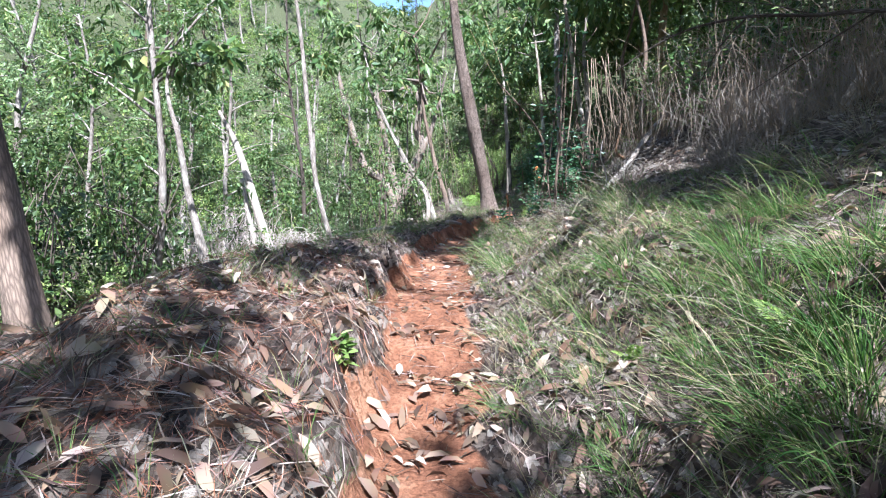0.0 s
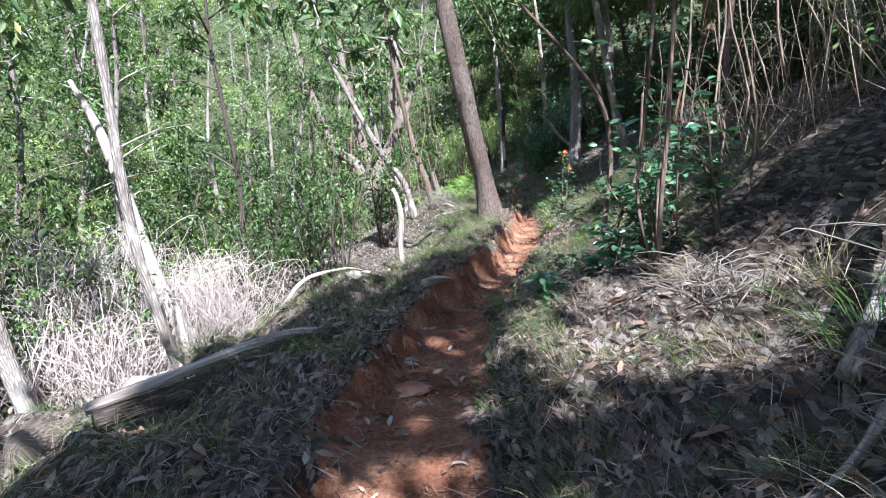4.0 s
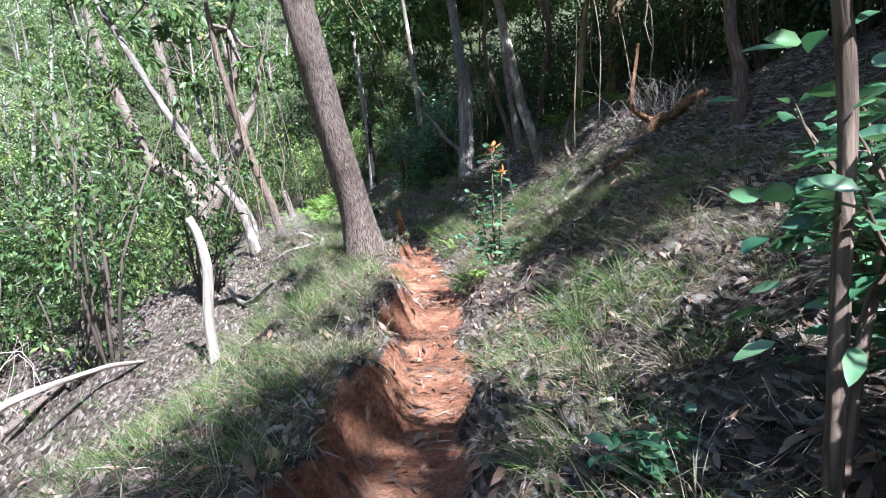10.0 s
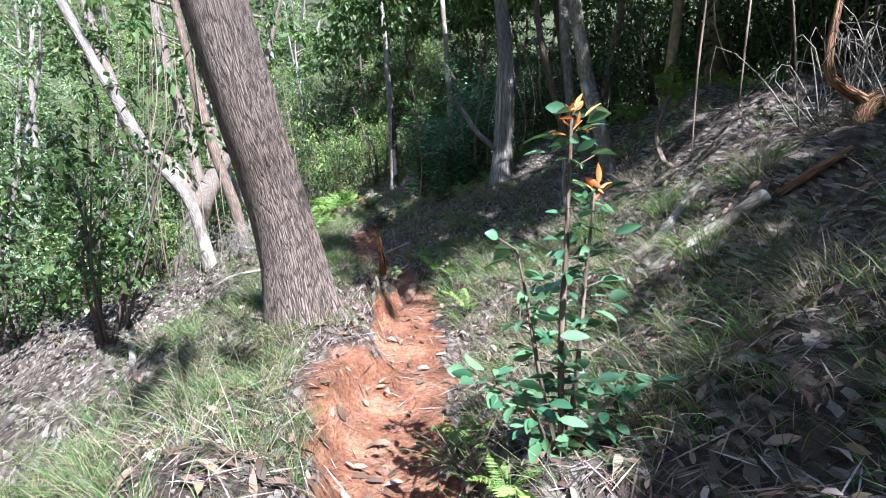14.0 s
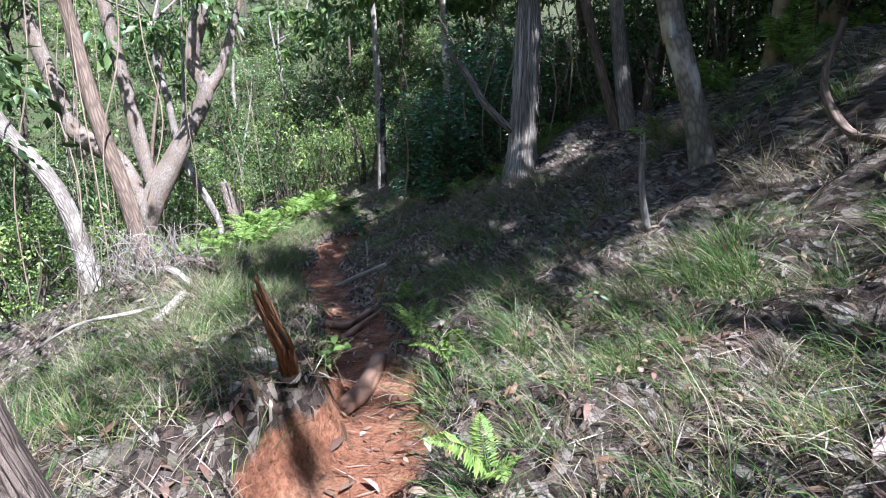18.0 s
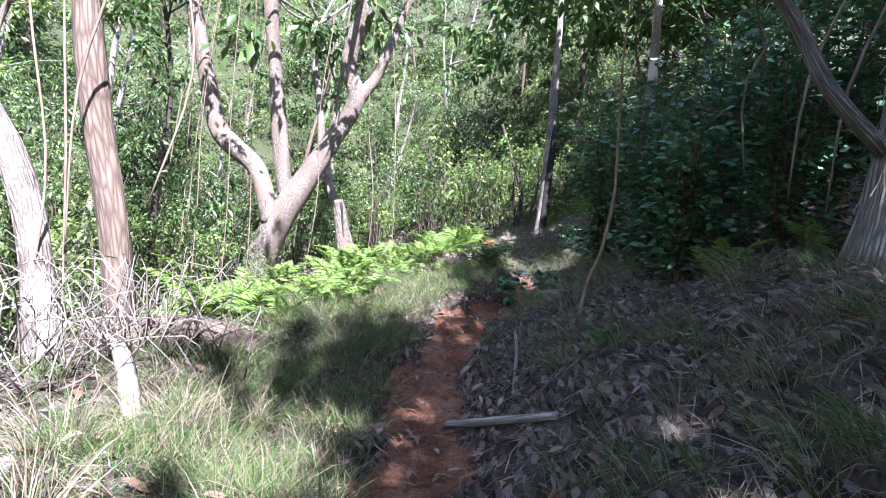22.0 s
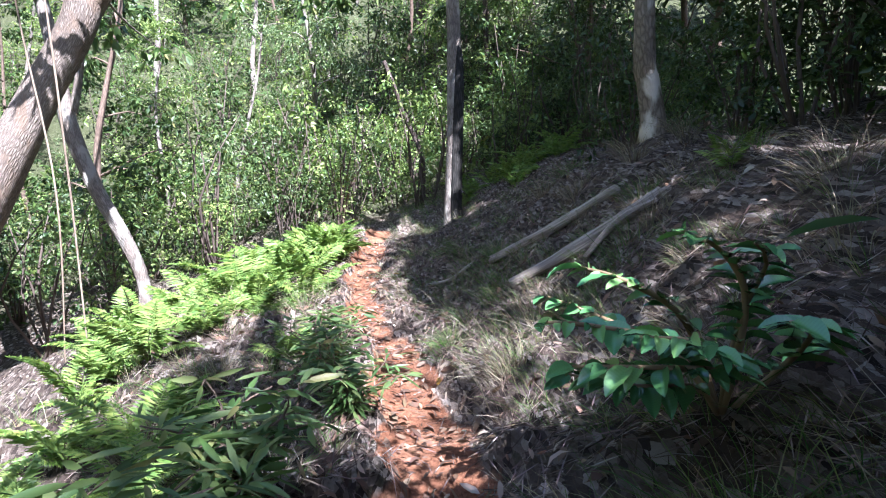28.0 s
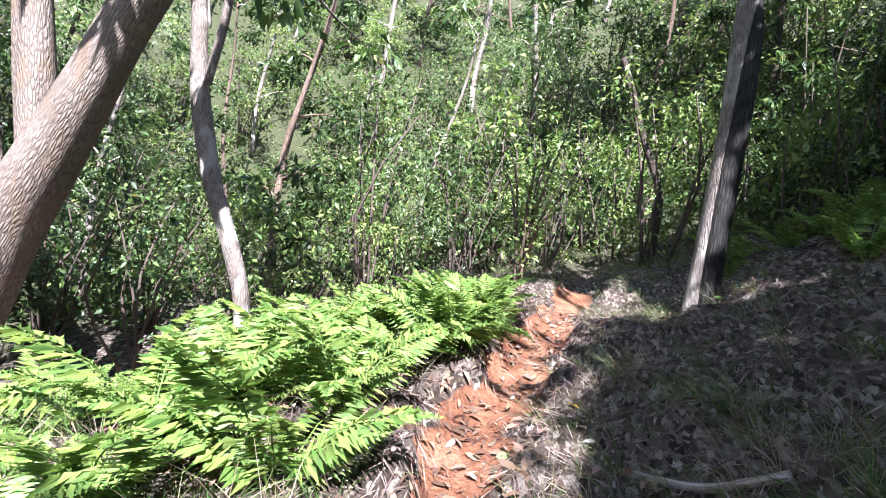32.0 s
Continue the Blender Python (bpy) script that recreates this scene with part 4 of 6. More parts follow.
def build_grass():
    rng = np.random.RandomState(21)
    n = 13000
    y = np.where(rng.rand(n) < 0.2, rng.uniform(13, 29, n), rng.uniform(-1, 44, n))
    u = np.where(rng.rand(n) < 0.5, -rng.gamma(2.0, 0.7, n) - 0.28, rng.gamma(1.8, 0.8, n) + 0.30)
    x = trail_x(y) + u
    keep = np.sin(1.9 * x + 1.1 * np.sin(1.3 * y)) + np.sin(1.5 * y + 2 * np.sin(x)) > rng.uniform(-2.2, 0.9, n)
    keep |= (u > 0) & (y < 6) & (rng.rand(n) < 0.2)
    keep &= (np.hypot(x - 2.0, y - 20.2) > 0.4) & (np.hypot(x - 2.15, y - 19.4) > 0.45)
    keep |= (u < 0) & (u > -1.6) & (y > 13) & (y < 29) & (rng.rand(n) < 0.7)
    keep &= (np.abs(u) < 5.5)
    keep &= ~((u > 0) & (y > 20.5) & (rng.rand(n) < 0.45))
    keep &= ~((u < 0) & (y < 4.2) & (rng.rand(n) < 0.8))
    keep &= ~((u > 0) & (y > 5.5) & (y < 12) & (u > 1.0) & (rng.rand(n) < 0.6))
    x, y, u = x[keep], y[keep], u[keep]
    # the lush verge between the dead trees and the ferns
    by, bu = rng.uniform(22.6, 29, 1100), -rng.uniform(0.32, 1.5, 1100)
    x, y = np.concatenate([x, trail_x(by) + bu]), np.concatenate([y, by])
    z, bare = height(x, y)
    keep = bare < 0.25
    x, y, z = x[keep], y[keep], z[keep]
    for name, mat, share, long, label in (("grass", GRASS, 0.82, 0.25, "tufts of green and straw-coloured grass on the banks"),
                                          ("dry_grass", STRAW, 1.0, 0.32, "drooping tufts of dry straw grass")):
        pick = rng.rand(len(x)) < share if share < 1 else np.ones(len(x), bool)
        px, py, pz = x[pick], y[pick], z[pick]
        x, y, z = x[~pick], y[~pick], z[~pick]
        per = 22
        k = np.repeat(np.arange(len(px)), per)
        turn, out = rng.uniform(0, 6.28, len(k)), rng.uniform(0, 0.14, len(k)) ** 1.2
        root = np.stack([px[k] + np.cos(turn) * out, py[k] + np.sin(turn) * out, pz[k] - 0.02], -1)
        long = np.where((py[k] < 6) & (px[k] > 0.3), 1.35, 1.0) * long
        ln = long * rng.uniform(0.45, 1.4, len(k)) * np.repeat(rng.uniform(0.45, 1.35, len(px)), per)
        v, f = blades(root, turn, ln, np.where(px[k] > trail_x(py[k]), -0.4, -0.15), rng)
        ob = np_mesh(name, v, f, mat)
        tagged(ob, label, "grass", kind="stuff")


def slope_at(x, y, e=0.05):
    return (height(x + e, y)[0] - height(x - e, y)[0]) / (2 * e), (height(x, y + e)[0] - height(x, y - e)[0]) / (2 * e)


def build_litter():
    rng = np.random.RandomState(22)
    for name, mat, n, label in (("leaf_litter", LITTER, 30000, "fallen brown and grey leaves scattered over the ground"),
                                ("dead_strips", DUFF, 130000, "mat of grey dead leaf strips and stalks over the ground")):
        y = rng.uniform(-0.5, 40, n)
        u = np.where(rng.rand(n) < 0.42, -rng.gamma(2.0, 0.62, n), rng.gamma(2.0, 0.85, n))
        near = rng.rand(n) < 0.11
        u = np.where(near, rng.normal(0, 0.25, n), u)
        x = trail_x(y) + u
        z, bare = height(x, y)
        keep = (np.abs(u) < 6) & ((bare < 0.5) | (rng.rand(n) < (np.where((y < 3.4) | (y > 29), 0.9, 0.4) if mat is LITTER else 0.16)))
        if mat is LITTER:
            keep &= ~((u > 0.35) & (y > 20) & (rng.rand(n) < 0.55))
        x, y, z = x[keep], y[keep], z[keep]
        turn = rng.uniform(0, 6.28, len(x))
        zx, zy = slope_at(x, y)
        rise = rng.uniform(-0.05, 0.3 if mat is LITTER else 0.16, len(x))
        axis = np.stack([np.cos(turn), np.sin(turn), np.cos(turn) * zx + np.sin(turn) * zy + rise], -1)
        pos = np.stack([x, y, z + rng.uniform(0.002, 0.03, len(x))], -1)
        s = np.minimum(rng.gamma(5, 1 / 5, len(x)), 1.6) * np.where(y < 4.5, 1.35 if mat is LITTER else 1.0, 1.0)
        if mat is LITTER:
            v, f = leaf_arrays(pos, axis, 0.072 * s, 0.024 * s, rng, curl=0.35, shape=3)
        else:
            v, f = leaf_arrays(pos, axis, 0.13 * s, 0.0055 * s ** 0.5, rng, curl=0.3, shape=1)
        tagged(np_mesh(name, v, f, mat), label, "fallen leaves", kind="stuff")


def build_needles():
    """Rusty needles matted over the mound at the start."""
    rng = np.random.RandomState(23)
    n = 14000
    y, u = rng.uniform(-0.4, 5.0, n), -rng.gamma(2.2, 0.55, n) - 0.2
    x = trail_x(y) + u
    turn = rng.uniform(0, 6.28, n)
    zx, zy = slope_at(x, y)
    pos = np.stack([x, y, height(x, y)[0] + rng.uniform(0.004, 0.03, n)], -1)
    axis = np.stack([np.cos(turn), np.sin(turn), np.cos(turn) * zx + np.sin(turn) * zy + rng.uniform(-0.05, 0.3, n)], -1)
    v, f = leaf_arrays(pos, axis, rng.uniform(0.05, 0.14, n), 0.003, rng, curl=0.2, shape=1)
    tagged(np_mesh("fallen_needles", v, f, NEEDLES), "rust-brown fallen needles matted over the mound", "fallen needles", kind="stuff")


NEEDLES = leaf_material("rusty_needle", [(0, (0.09, 0.035, 0.02)), (0.6, (0.2, 0.085, 0.05)), (1, (0.32, 0.17, 0.11))], 0.8, 0.0, 0.12)
build_grass()
build_litter()
build_needles()


def tussock(x, y, long, mat, seed, count=150, wide=0.12):
    """A single large tuft of long drooping blades."""
    rng = np.random.RandomState(seed)
    turn, out = rng.uniform(0, 6.28, count), wide * rng.uniform(0, 1, count) ** 0.7
    rx, ry = x + np.cos(turn) * out, y + np.sin(turn) * out
    root = np.stack([rx, ry, height(rx, ry)[0] - 0.02], -1) - [x, y, 0]
    root[:, 2] -= ground(x, y)
    v, f = blades(root, turn, long * rng.uniform(0.45, 1.15, count), np.full(count, -0.3), rng, (0.0012, 0.0026), (0.4, 1.1))
    ob = np_mesh("grass_tussock", v, f, mat)
    ob.location = (x, y, ground(x, y))
    tagged(ob, "large tuft of long drooping green grass" if mat is GRASS else "large tuft of drooping straw-coloured grass", "grass tuft", "grass tufts along the trail")


for k, (tx, ty, tl) in enumerate(((4.6, 19.93, .6), (4.88, 20.04, .6), (4.75, 19.7, .5), (3.38, 19.78, .35), (2.96, 19.6, .38), (2.92, 18.84, .3), (1.63, 21.65, .4), (5.06, 18.95, .5), (2.45, 13.78, .5), (2.73, 13.62, .5), (2.2, 13.4, .4),
                                  (1.7, 3.05, .55), (1.51, 2.03, .6), (1.36, 3.02, .5), (1.15, 1.8, .5), (1.27, 1.55, .6), (1.42, 1.72, .6), (1.17, 3.45, .45), (.8, 2.3, .35), (1.9, 2.4, .65), (2.1, 3.3, .6), (1.75, 1.7, .65), (1.6, 2.6, .6), (1.95, 4.0, .5),
                                  (3.9, 22.6, .35), (3.5, 21.6, .3), (4.5, 34.0, .35), (1.92, 31.03, .45), (3.5, 24.4, .35), (3.3, 27.4, .35), (3.7, 31.8, .3))):
    tussock(tx, ty, tl, GRASS, 300 + k)
for k, (tx, ty, tl) in enumerate(((1.3, 23.82, .42), (1.1, 23.4, .42), (.82, 17.38, .38), (1.25, 17.25, .28), (1.2, 21.6, .45), (1.3, 22.2, .45), (1.0, 22.7, .45), (1.5, 22.9, .4), (4.6, 23.3, .5), (5.0, 23.5, .55), (4.8, 23.0, .5), (4.3, 23.6, .4), (5.4, 23.2, .5),
                                  (2.1, 31.12, .5), (1.8, 30.7, .45), (5.36, 33.68, .5), (5.8, 33.2, .5), (6.1, 34.0, .5), (5.2, 34.6, .45), (5.7, 34.9, .5), (6.4, 33.3, .5), (4.9, 20.5, .4), (2.4, 12.6, .4), (2.1, 12.9, .4), (3.9, 26.9, .4), (4.0, 30.9, .45), (4.6, 31.6, .45))):
    tussock(tx, ty, tl, STRAW, 400 + k)
spread_rng = np.random.RandomState(29)
for y0, y1, u0, u1, n in ((19.5, 25.5, 1.9, 4.6, 34), (12.5, 18.0, 1.9, 4.2, 26), (26.5, 36.0, 0.9, 3.2, 24), (4.5, 10, 1.0, 3.2, 12)):
    for k in range(n):
        ty = spread_rng.uniform(y0, y1)
        tussock(float(trail_x(ty)) + spread_rng.uniform(u0, u1), ty, spread_rng.uniform(.3, .55), STRAW if spread_rng.rand() < .6 else GRASS, 500 + int(ty * 100) + k, 90, .16)

# ---- fallen wood ----


def fallen(name, label, mat, pts, category="log", sides=12, lift=0.7, wobble=0.09, group="", ends=None):
    """A log or stick lying on the ground along (x, y, r) points, or (x, y, r, height over the ground)."""
    line = [(x, y, ground(x, y) + r * lift + (more[0] if more else 0), r) for x, y, r, *more in pts]
    v, f, uv = tube(line, sides, 0.07, wobble, seed=int(abs(pts[0][0]) * 37) % 90, ridges=0.02 if sides > 11 else 0)
    ob = empty(name, label, category, group, at=line[0][:3])
    inv = Matrix.Translation(line[0][:3]).inverted()
    wood = np_mesh("wood", v, f, mat, ob, uv, True)
    wood.matrix_parent_inverse = inv
    if ends:
        a, b = np.array(line[-1]), np.array(line[-2])
        out = unit(a[:3] - b[:3])
        rng = np.random.RandomState(len(label))
        shards = []
        for _ in range(9):
            o = rng.normal(0, a[3] * 0.45, 3)
            base = a[:3] + o - out * 0.05
            vv, ff, _uv = tube([(*base, a[3] * 0.3), (*(base + out * rng.uniform(0.05, 0.16) + o * 0.2), 0.003)], 5, 0.05)
            shards.append((vv, np.vstack([ff[0][:, :3], ff[0][:, [0, 2, 3]], ff[1]])))
        sh = np_mesh("broken_end", *join(shards), ends, ob)
        sh.matrix_parent_inverse = inv
        sh["label"] = "splintered raw wood"
    return ob


fallen("fallen_log", "dark bark-covered log lying along the trail edge", BARK_DARK, [(-1.95, 8.7, .065), (-1.5, 9.15, .065), (-1.05, 9.55, .06), (-0.7, 9.9, .05)], ends=DEAD_WOOD)
fallen("fallen_log", "short grey log end jutting over the cut bank", DEAD_WOOD, [(0.02, 11.0, .04), (0.18, 11.3, .04), (0.32, 11.47, .032)], ends=RAW_WOOD)
fallen("fallen_log", "long bleached trunk lying down the slope", BARK_PALE, [(-2.9, 9.3, .13, .1), (-3.6, 12.2, .12, .25), (-4.3, 15.2, .11, .25), (-4.2, 18.2, .09, .2), (-3.6, 20.6, .05, .1)])
fallen("fallen_log", "second bleached trunk lying in the grass", DEAD_WOOD, [(-2.2, 9.6, .10, .05), (-2.8, 11.6, .10, .05), (-3.2, 13.8, .08, .1)])
fallen("fallen_log", "grey log lying down the sunny slope", DEAD_WOOD, [(-0.75, 11.5, .075), (-0.7, 12.6, .08), (-0.85, 14.2, .06), (-0.9, 15.6, .04)])
fallen("fallen_branch", "arched bleached branch on the slope", DEAD_WOOD, [(-3.0, 15.0, .05), (-2.9, 15.6, .045, .45), (-2.5, 16.3, .04, .5), (-1.9, 17.3, .03, .3), (-1.6, 18, .02)], "branch", 9)
fallen("fallen_branch", "forked grey branch lying by the dark log", DEAD_WOOD, [(-2.0, 8.7, .035, .1), (-1.5, 9.1, .04, .2), (-1.0, 9.5, .035, .12), (-0.8, 9.9, .02, .05)], "branch", 9)
fallen("fallen_log", "grey dead trunk leaning on the bank", BARK_GREY, [(1.85, 7.65, .05), (2.3, 8.0, .048, .1), (2.9, 8.6, .044, .18), (3.6, 9.3, .036, .28), (4.3, 10.0, .03, .4)])
fallen("fallen_branch", "pale bent branch on the litter bank", DEAD_WOOD, [(1.2, 7.05, .018), (1.55, 7.25, .022, .03), (2.0, 7.45, .019, .05), (2.4, 7.6, .013, .05)], "branch", 9)
fallen("fallen_branch", "thin white branch standing in the litter", DEAD_WOOD, [(2.05, 6.95, .01), (2.12, 7.05, .01, .35), (2.06, 7.1, .008, .6), (2.1, 7.15, .005, .8)], "branch", 8)
fallen("fallen_log", "lichen-blotched log lying up the grassy bank", BARK_LICHEN, [(4.0, 17.45, .05), (4.4, 17.35, .06), (4.8, 17.25, .055)])
fallen("fallen_branch", "torn orange branch on the bank", RAW_WOOD, [(4.85, 17.2, .03), (5.05, 17.1, .035, .05), (5.3, 17.05, .025, .06)], "branch", 9)
fallen("fallen_branch", "bent brown root on the sunny bank", BARK_RED, [(5.6, 19.6, .03), (5.75, 20.0, .032, .08), (5.85, 20.3, .026, .35), (6.1, 20.4, .02, .5)], "branch", 9)
fallen("fallen_branch", "short upright dead stub on the bank", BARK_GREY, [(4.94, 21.03, .03), (4.9, 21.05, .028, .35), (4.93, 21.1, .022, .68)], "branch", 9, ends=DEAD_WOOD)
fallen("fallen_log", "long peeling log lying down the bank", DEAD_WOOD, [(4.42, 33.97, .05), (4.9, 33.4, .055, .03), (5.45, 32.74, .05, .03)], ends=DEAD_WOOD)
fallen("fallen_log", "long split log lying down the bank", DEAD_WOOD, [(4.27, 32.17, .045), (4.7, 32.12, .055, .03), (5.1, 32.02, .055, .03), (5.5, 31.95, .045, .02)], ends=DEAD_WOOD)
fallen("fallen_branch", "thin broken branch leaning on the log", DEAD_WOOD, [(4.83, 31.87, .026), (5.1, 31.86, .028, .05), (5.4, 31.83, .024, .06)], "branch", 8)
fallen("fallen_branch", "white stick lying across the trail side", DEAD_WOOD, [(2.45, 24.3, .02), (2.75, 24.0, .028), (3.05, 23.75, .025)], "branch", 8)
fallen("fallen_branch", "brown root crossing the trail", ROOT, [(2.32, 21.75, .03), (2.5, 21.9, .035, .02), (2.75, 22.2, .03, .02)], "branch", 9)
fallen("fallen_branch", "small forked stub beside the trail", RAW_WOOD, [(2.84, 22.75, .025), (2.86, 22.8, .028, .1), (2.93, 22.85, .02, .2)], "branch", 8)
fallen("fallen_log", "round brown log sunk across the trail", ROOT, [(2.42, 19.95, .055), (2.55, 20.3, .062), (2.7, 20.75, .05)])
fallen("fallen_branch", "brown root along the trail", ROOT, [(2.45, 21.6, .03), (2.65, 21.95, .03), (2.8, 22.1, .02)], "branch", 8)
fallen("fallen_branch", "pale stick lying beside the trail", DEAD_WOOD, [(2.86, 24.35, .011), (2.9, 24.9, .013), (2.91, 25.4, .01)], "branch", 8)
fallen("fallen_branch", "short stick in the bank litter", DEAD_WOOD, [(3.7, 34.95, .02), (4.0, 34.7, .025), (4.25, 34.4, .02)], "branch", 8)
fallen("fallen_log", "dark hollow log among dead branches", BARK_RED, [(0.3, 24.1, .13), (0.6, 24.45, .12), (0.95, 24.75, .10)], ends=BARK_GREY)
fallen("fallen_branch", "bare pale branch reaching over the grass edge", BARK_GREY, [(0.9, 22.3, .02), (0.6, 22.25, .018, .12), (0.2, 22.1, .014, .22), (-0.2, 22.0, .008, .2)], "branch", 8)
fallen("fallen_branch", "dead branch tangled at the foot of the trees", DEAD_WOOD, [(0.95, 23.3, .05), (0.6, 23.7, .045, .05), (0.3, 24.0, .035, .12), (0.0, 24.2, .02, .2)], "branch", 8)
fallen("fallen_branch", "white bent stick in the grass", DEAD_WOOD, [(0.95, 21.8, .04), (1.0, 22.4, .045, .02), (0.9, 23.0, .04, .04)], "branch", 8)
fallen("fallen_branch", "dark root in the shaded bank", BARK_GREY, [(4.2, 18.35, .03), (4.5, 18.2, .045), (5.0, 18.25, .04)], "branch", 8)
fallen("fallen_branch", "dark fallen branches behind the gum tree", BARK_GREY, [(0.1, 18.9, .03, .05), (-0.5, 20.2, .04, .1), (-0.9, 21.4, .035, .12)], "branch", 8)


def stump():
    """The bent grey stub that leans back along the trail, with a torn orange top."""
    z = ground(1.92, 20.4)
    ob = empty("broken_stump", "bent grey stump with a torn orange hollow top beside the trail", "stump", at=(1.92, 20.4, z))
    inv = Matrix.Translation((1.92, 20.4, z)).inverted()
    low = limb("base", [(1.8, 20.6, z - 0.12, .06), (1.92, 20.38, z - 0.01, .06), (2.05, 20.0, 1.27, .055), (2.15, 19.6, 1.36, .052), (2.19, 19.36, 1.44, .05)], DEAD_WOOD, ob, 16, step=0.05)
    axis = np.array([(2.17, 19.44, 1.40), (2.19, 19.3, 1.5), (2.18, 19.18, 1.62), (2.15, 19.08, 1.74), (2.12, 19.0, 1.86), (2.1, 18.95, 1.94)])
    rng = np.random.RandomState(77)
    vs, fs, us, base = [], [[], []], [], 0
    for k in range(15):
        turn, end = k * 0.84, rng.uniform(0.45, 1.0)
        off = np.array([math.cos(turn), 0.35 * math.sin(turn), 0.6 * math.sin(turn)]) * rng.uniform(0.014, 0.03)
        way = np.linspace(0, end, 6)
        pts = [(*(np.array([np.interp(q * 5, range(6), axis[:, c]) for c in range(3)]) + off * (1 - 0.55 * q) + rng.normal(0, 0.003, 3)), (0.019 * (1 - 0.5 * q)) if n < 5 else 0.003) for n, q in enumerate(way)]
        v, f, uv = tube(pts, 9, 0.02, 0.2, seed=k, ridges=0.12)
        vs.append(v), us.append(uv), fs[0].append(f[0] + base), fs[1].append(f[1] + base)
        base += len(v)
    top = np_mesh("torn_top", np.vstack(vs), [np.vstack(fs[0]), np.vstack(fs[1])], RAW_WOOD, ob, np.vstack(us), True)
    top["label"] = "torn orange heartwood"
    # no real opening: a black sliver stands for the shade inside the hollow
    hollow = limb("hollow", [(2.205, 19.3, 1.49, .008), (2.2, 19.2, 1.58, .015), (2.18, 19.1, 1.69, .005)], BLACK_BARK, ob, 8, step=0.04, label="rotted hollow, its inner shade put in as black")
    for p in (low, top, hollow):
        p.matrix_parent_inverse = inv


stump()


def post():
    x, y = 0.46, 29.7
    z = ground(x, y)
    ob = empty("dead_post", "pale broken trunk with a dark hollow top among ferns", "stump", at=(x, y, z))
    inv = Matrix.Translation((x, y, z)).inverted()
    a = limb("wood", [(x, y, z - 0.1, .15), (x - .04, y, z + 0.4, .125), (x - .17, y, z + 1.0, .115), (x - .26, y, z + 1.4, .105), (x - .31, y, z + 1.62, .07)], BARK_PALE, ob, 18, step=0.05, flare=0.2, ridges=0.04)
    # the hollow's inner shade is a black strip laid on the solid wood
    b = limb("hollow", [(x - .12, y - .10, z + 0.85, .012), (x - .15, y - .095, z + 1.1, .012), (x - .20, y - .092, z + 1.4, .018), (x - .25, y - .065, z + 1.58, .022)], BLACK_BARK, ob, 8, step=0.06, label="rotted hollow, its inner shade put in as black")
    for p in (a, b):
        p.matrix_parent_inverse = inv


post()
# near-black strip up the right side of the pole tree
limb_black = limb("charred_strip", [(4.6, 39.33, ground(4.5, 39.4) + 0.02, .15), (4.58, 39.34, ground(4.5, 39.4) + 0.8, .14), (4.6, 39.34, ground(4.5, 39.4) + 2.2, .125), (4.6, 39.36, ground(4.5, 39.4) + 3.4, .10), (4.58, 39.4, ground(4.5, 39.4) + 4.1, .04)], BLACK_BARK, None, 14)
pole = [o for o in scene.objects if o.name.startswith("pole_tree")][0]
limb_black.parent = pole
limb_black.matrix_parent_inverse = Matrix.Translation(pole.location).inverted()
limb_black["label"] = "black strip down one side"


def rock(name, label, x, y, size, seed, mat):
    rng = np.random.RandomState(seed)
    bm = bmesh.new()
    bmesh.ops.create_icosphere(bm, subdivisions=4, radius=1)
    for v in bm.verts:
        n = noise.fractal(v.co * 1.3 + Vector((seed, 0, 0)), 1.0, 2.0, 4)
        v.co *= 1 + 0.22 * n
        v.co = Vector((v.co.x * size[0], v.co.y * size[1], v.co.z * size[2]))
    me = bpy.data.meshes.new(name)
    bm.to_mesh(me)
    bm.free()
    me.polygons.foreach_set("use_smooth", np.ones(len(me.polygons), bool))
    me.materials.append(mat)
    ob = new(name, me)
    ob.location = (x, y, ground(x, y) + size[2] * 0.1)
    return tagged(ob, label, "rock")


rock("earth_boulder", "low brown boulder half buried in the bank", 3.4, 26.08, (.2, .22, .085), 3, BROWN_EARTH)
rock("trail_stone", "rounded red stone in the trail", -0.08, 9.2, (.16, .11, .035), 6, EARTH)
rock("trail_stone", "flat red stone beside the trail", 2.75, 31.6, (.18, .22, .06), 8, EARTH)

# ---- ferns ----


def frond_mesh(seed, length, mat=FERN):
    """One arched fern frond along +x, with pairs of tapering leaflets."""
    rng = np.random.RandomState(seed)
    n = 24
    s = np.linspace(0.12, 1, n)
    x, z = length * s * 0.92, length * (0.75 * s - 0.62 * s * s)
    pos = np.stack([x, 0 * x, z], -1)
    ln = 0.30 * length * np.sin(np.pi * np.clip(s * 0.95 + 0.06, 0, 1)) ** 0.8 * (1.15 - 0.6 * s) + 0.01
    arrays = []
    for sign in (1, -1):
        axis = np.stack([0.35 + 0.4 * s, np.full(n, float(sign)), -0.25 + 0 * s + rng.normal(0, 0.08, n)], -1)
        for part_at, wide, long in ((0.0, 0.055, 1.0), (0.3, 0.085, 0.45)):
            arrays.append(leaf_arrays(pos + unit(axis) * (ln * part_at)[:, None], axis, ln * long, np.full(n, wide * length * 0.75), rng, 0.1))
    v, f, _ = tube([(0, 0, -0.03, 0.006), (length * .4, 0, length * .2, .004), (length * .92, 0, length * .13, .0015)], 4, 0.12)
    arrays.append((v, np.vstack([f[0][:, :3], f[0][:, [0, 2, 3]], f[1]])))
    v, f = join(arrays)
    ob = np_mesh("frond", v, f, mat)
    me = ob.data
    bpy.data.objects.remove(ob)
    return me


FRONDS = [frond_mesh(n, ln) for n, ln in enumerate((0.5, 0.62, 0.75))]


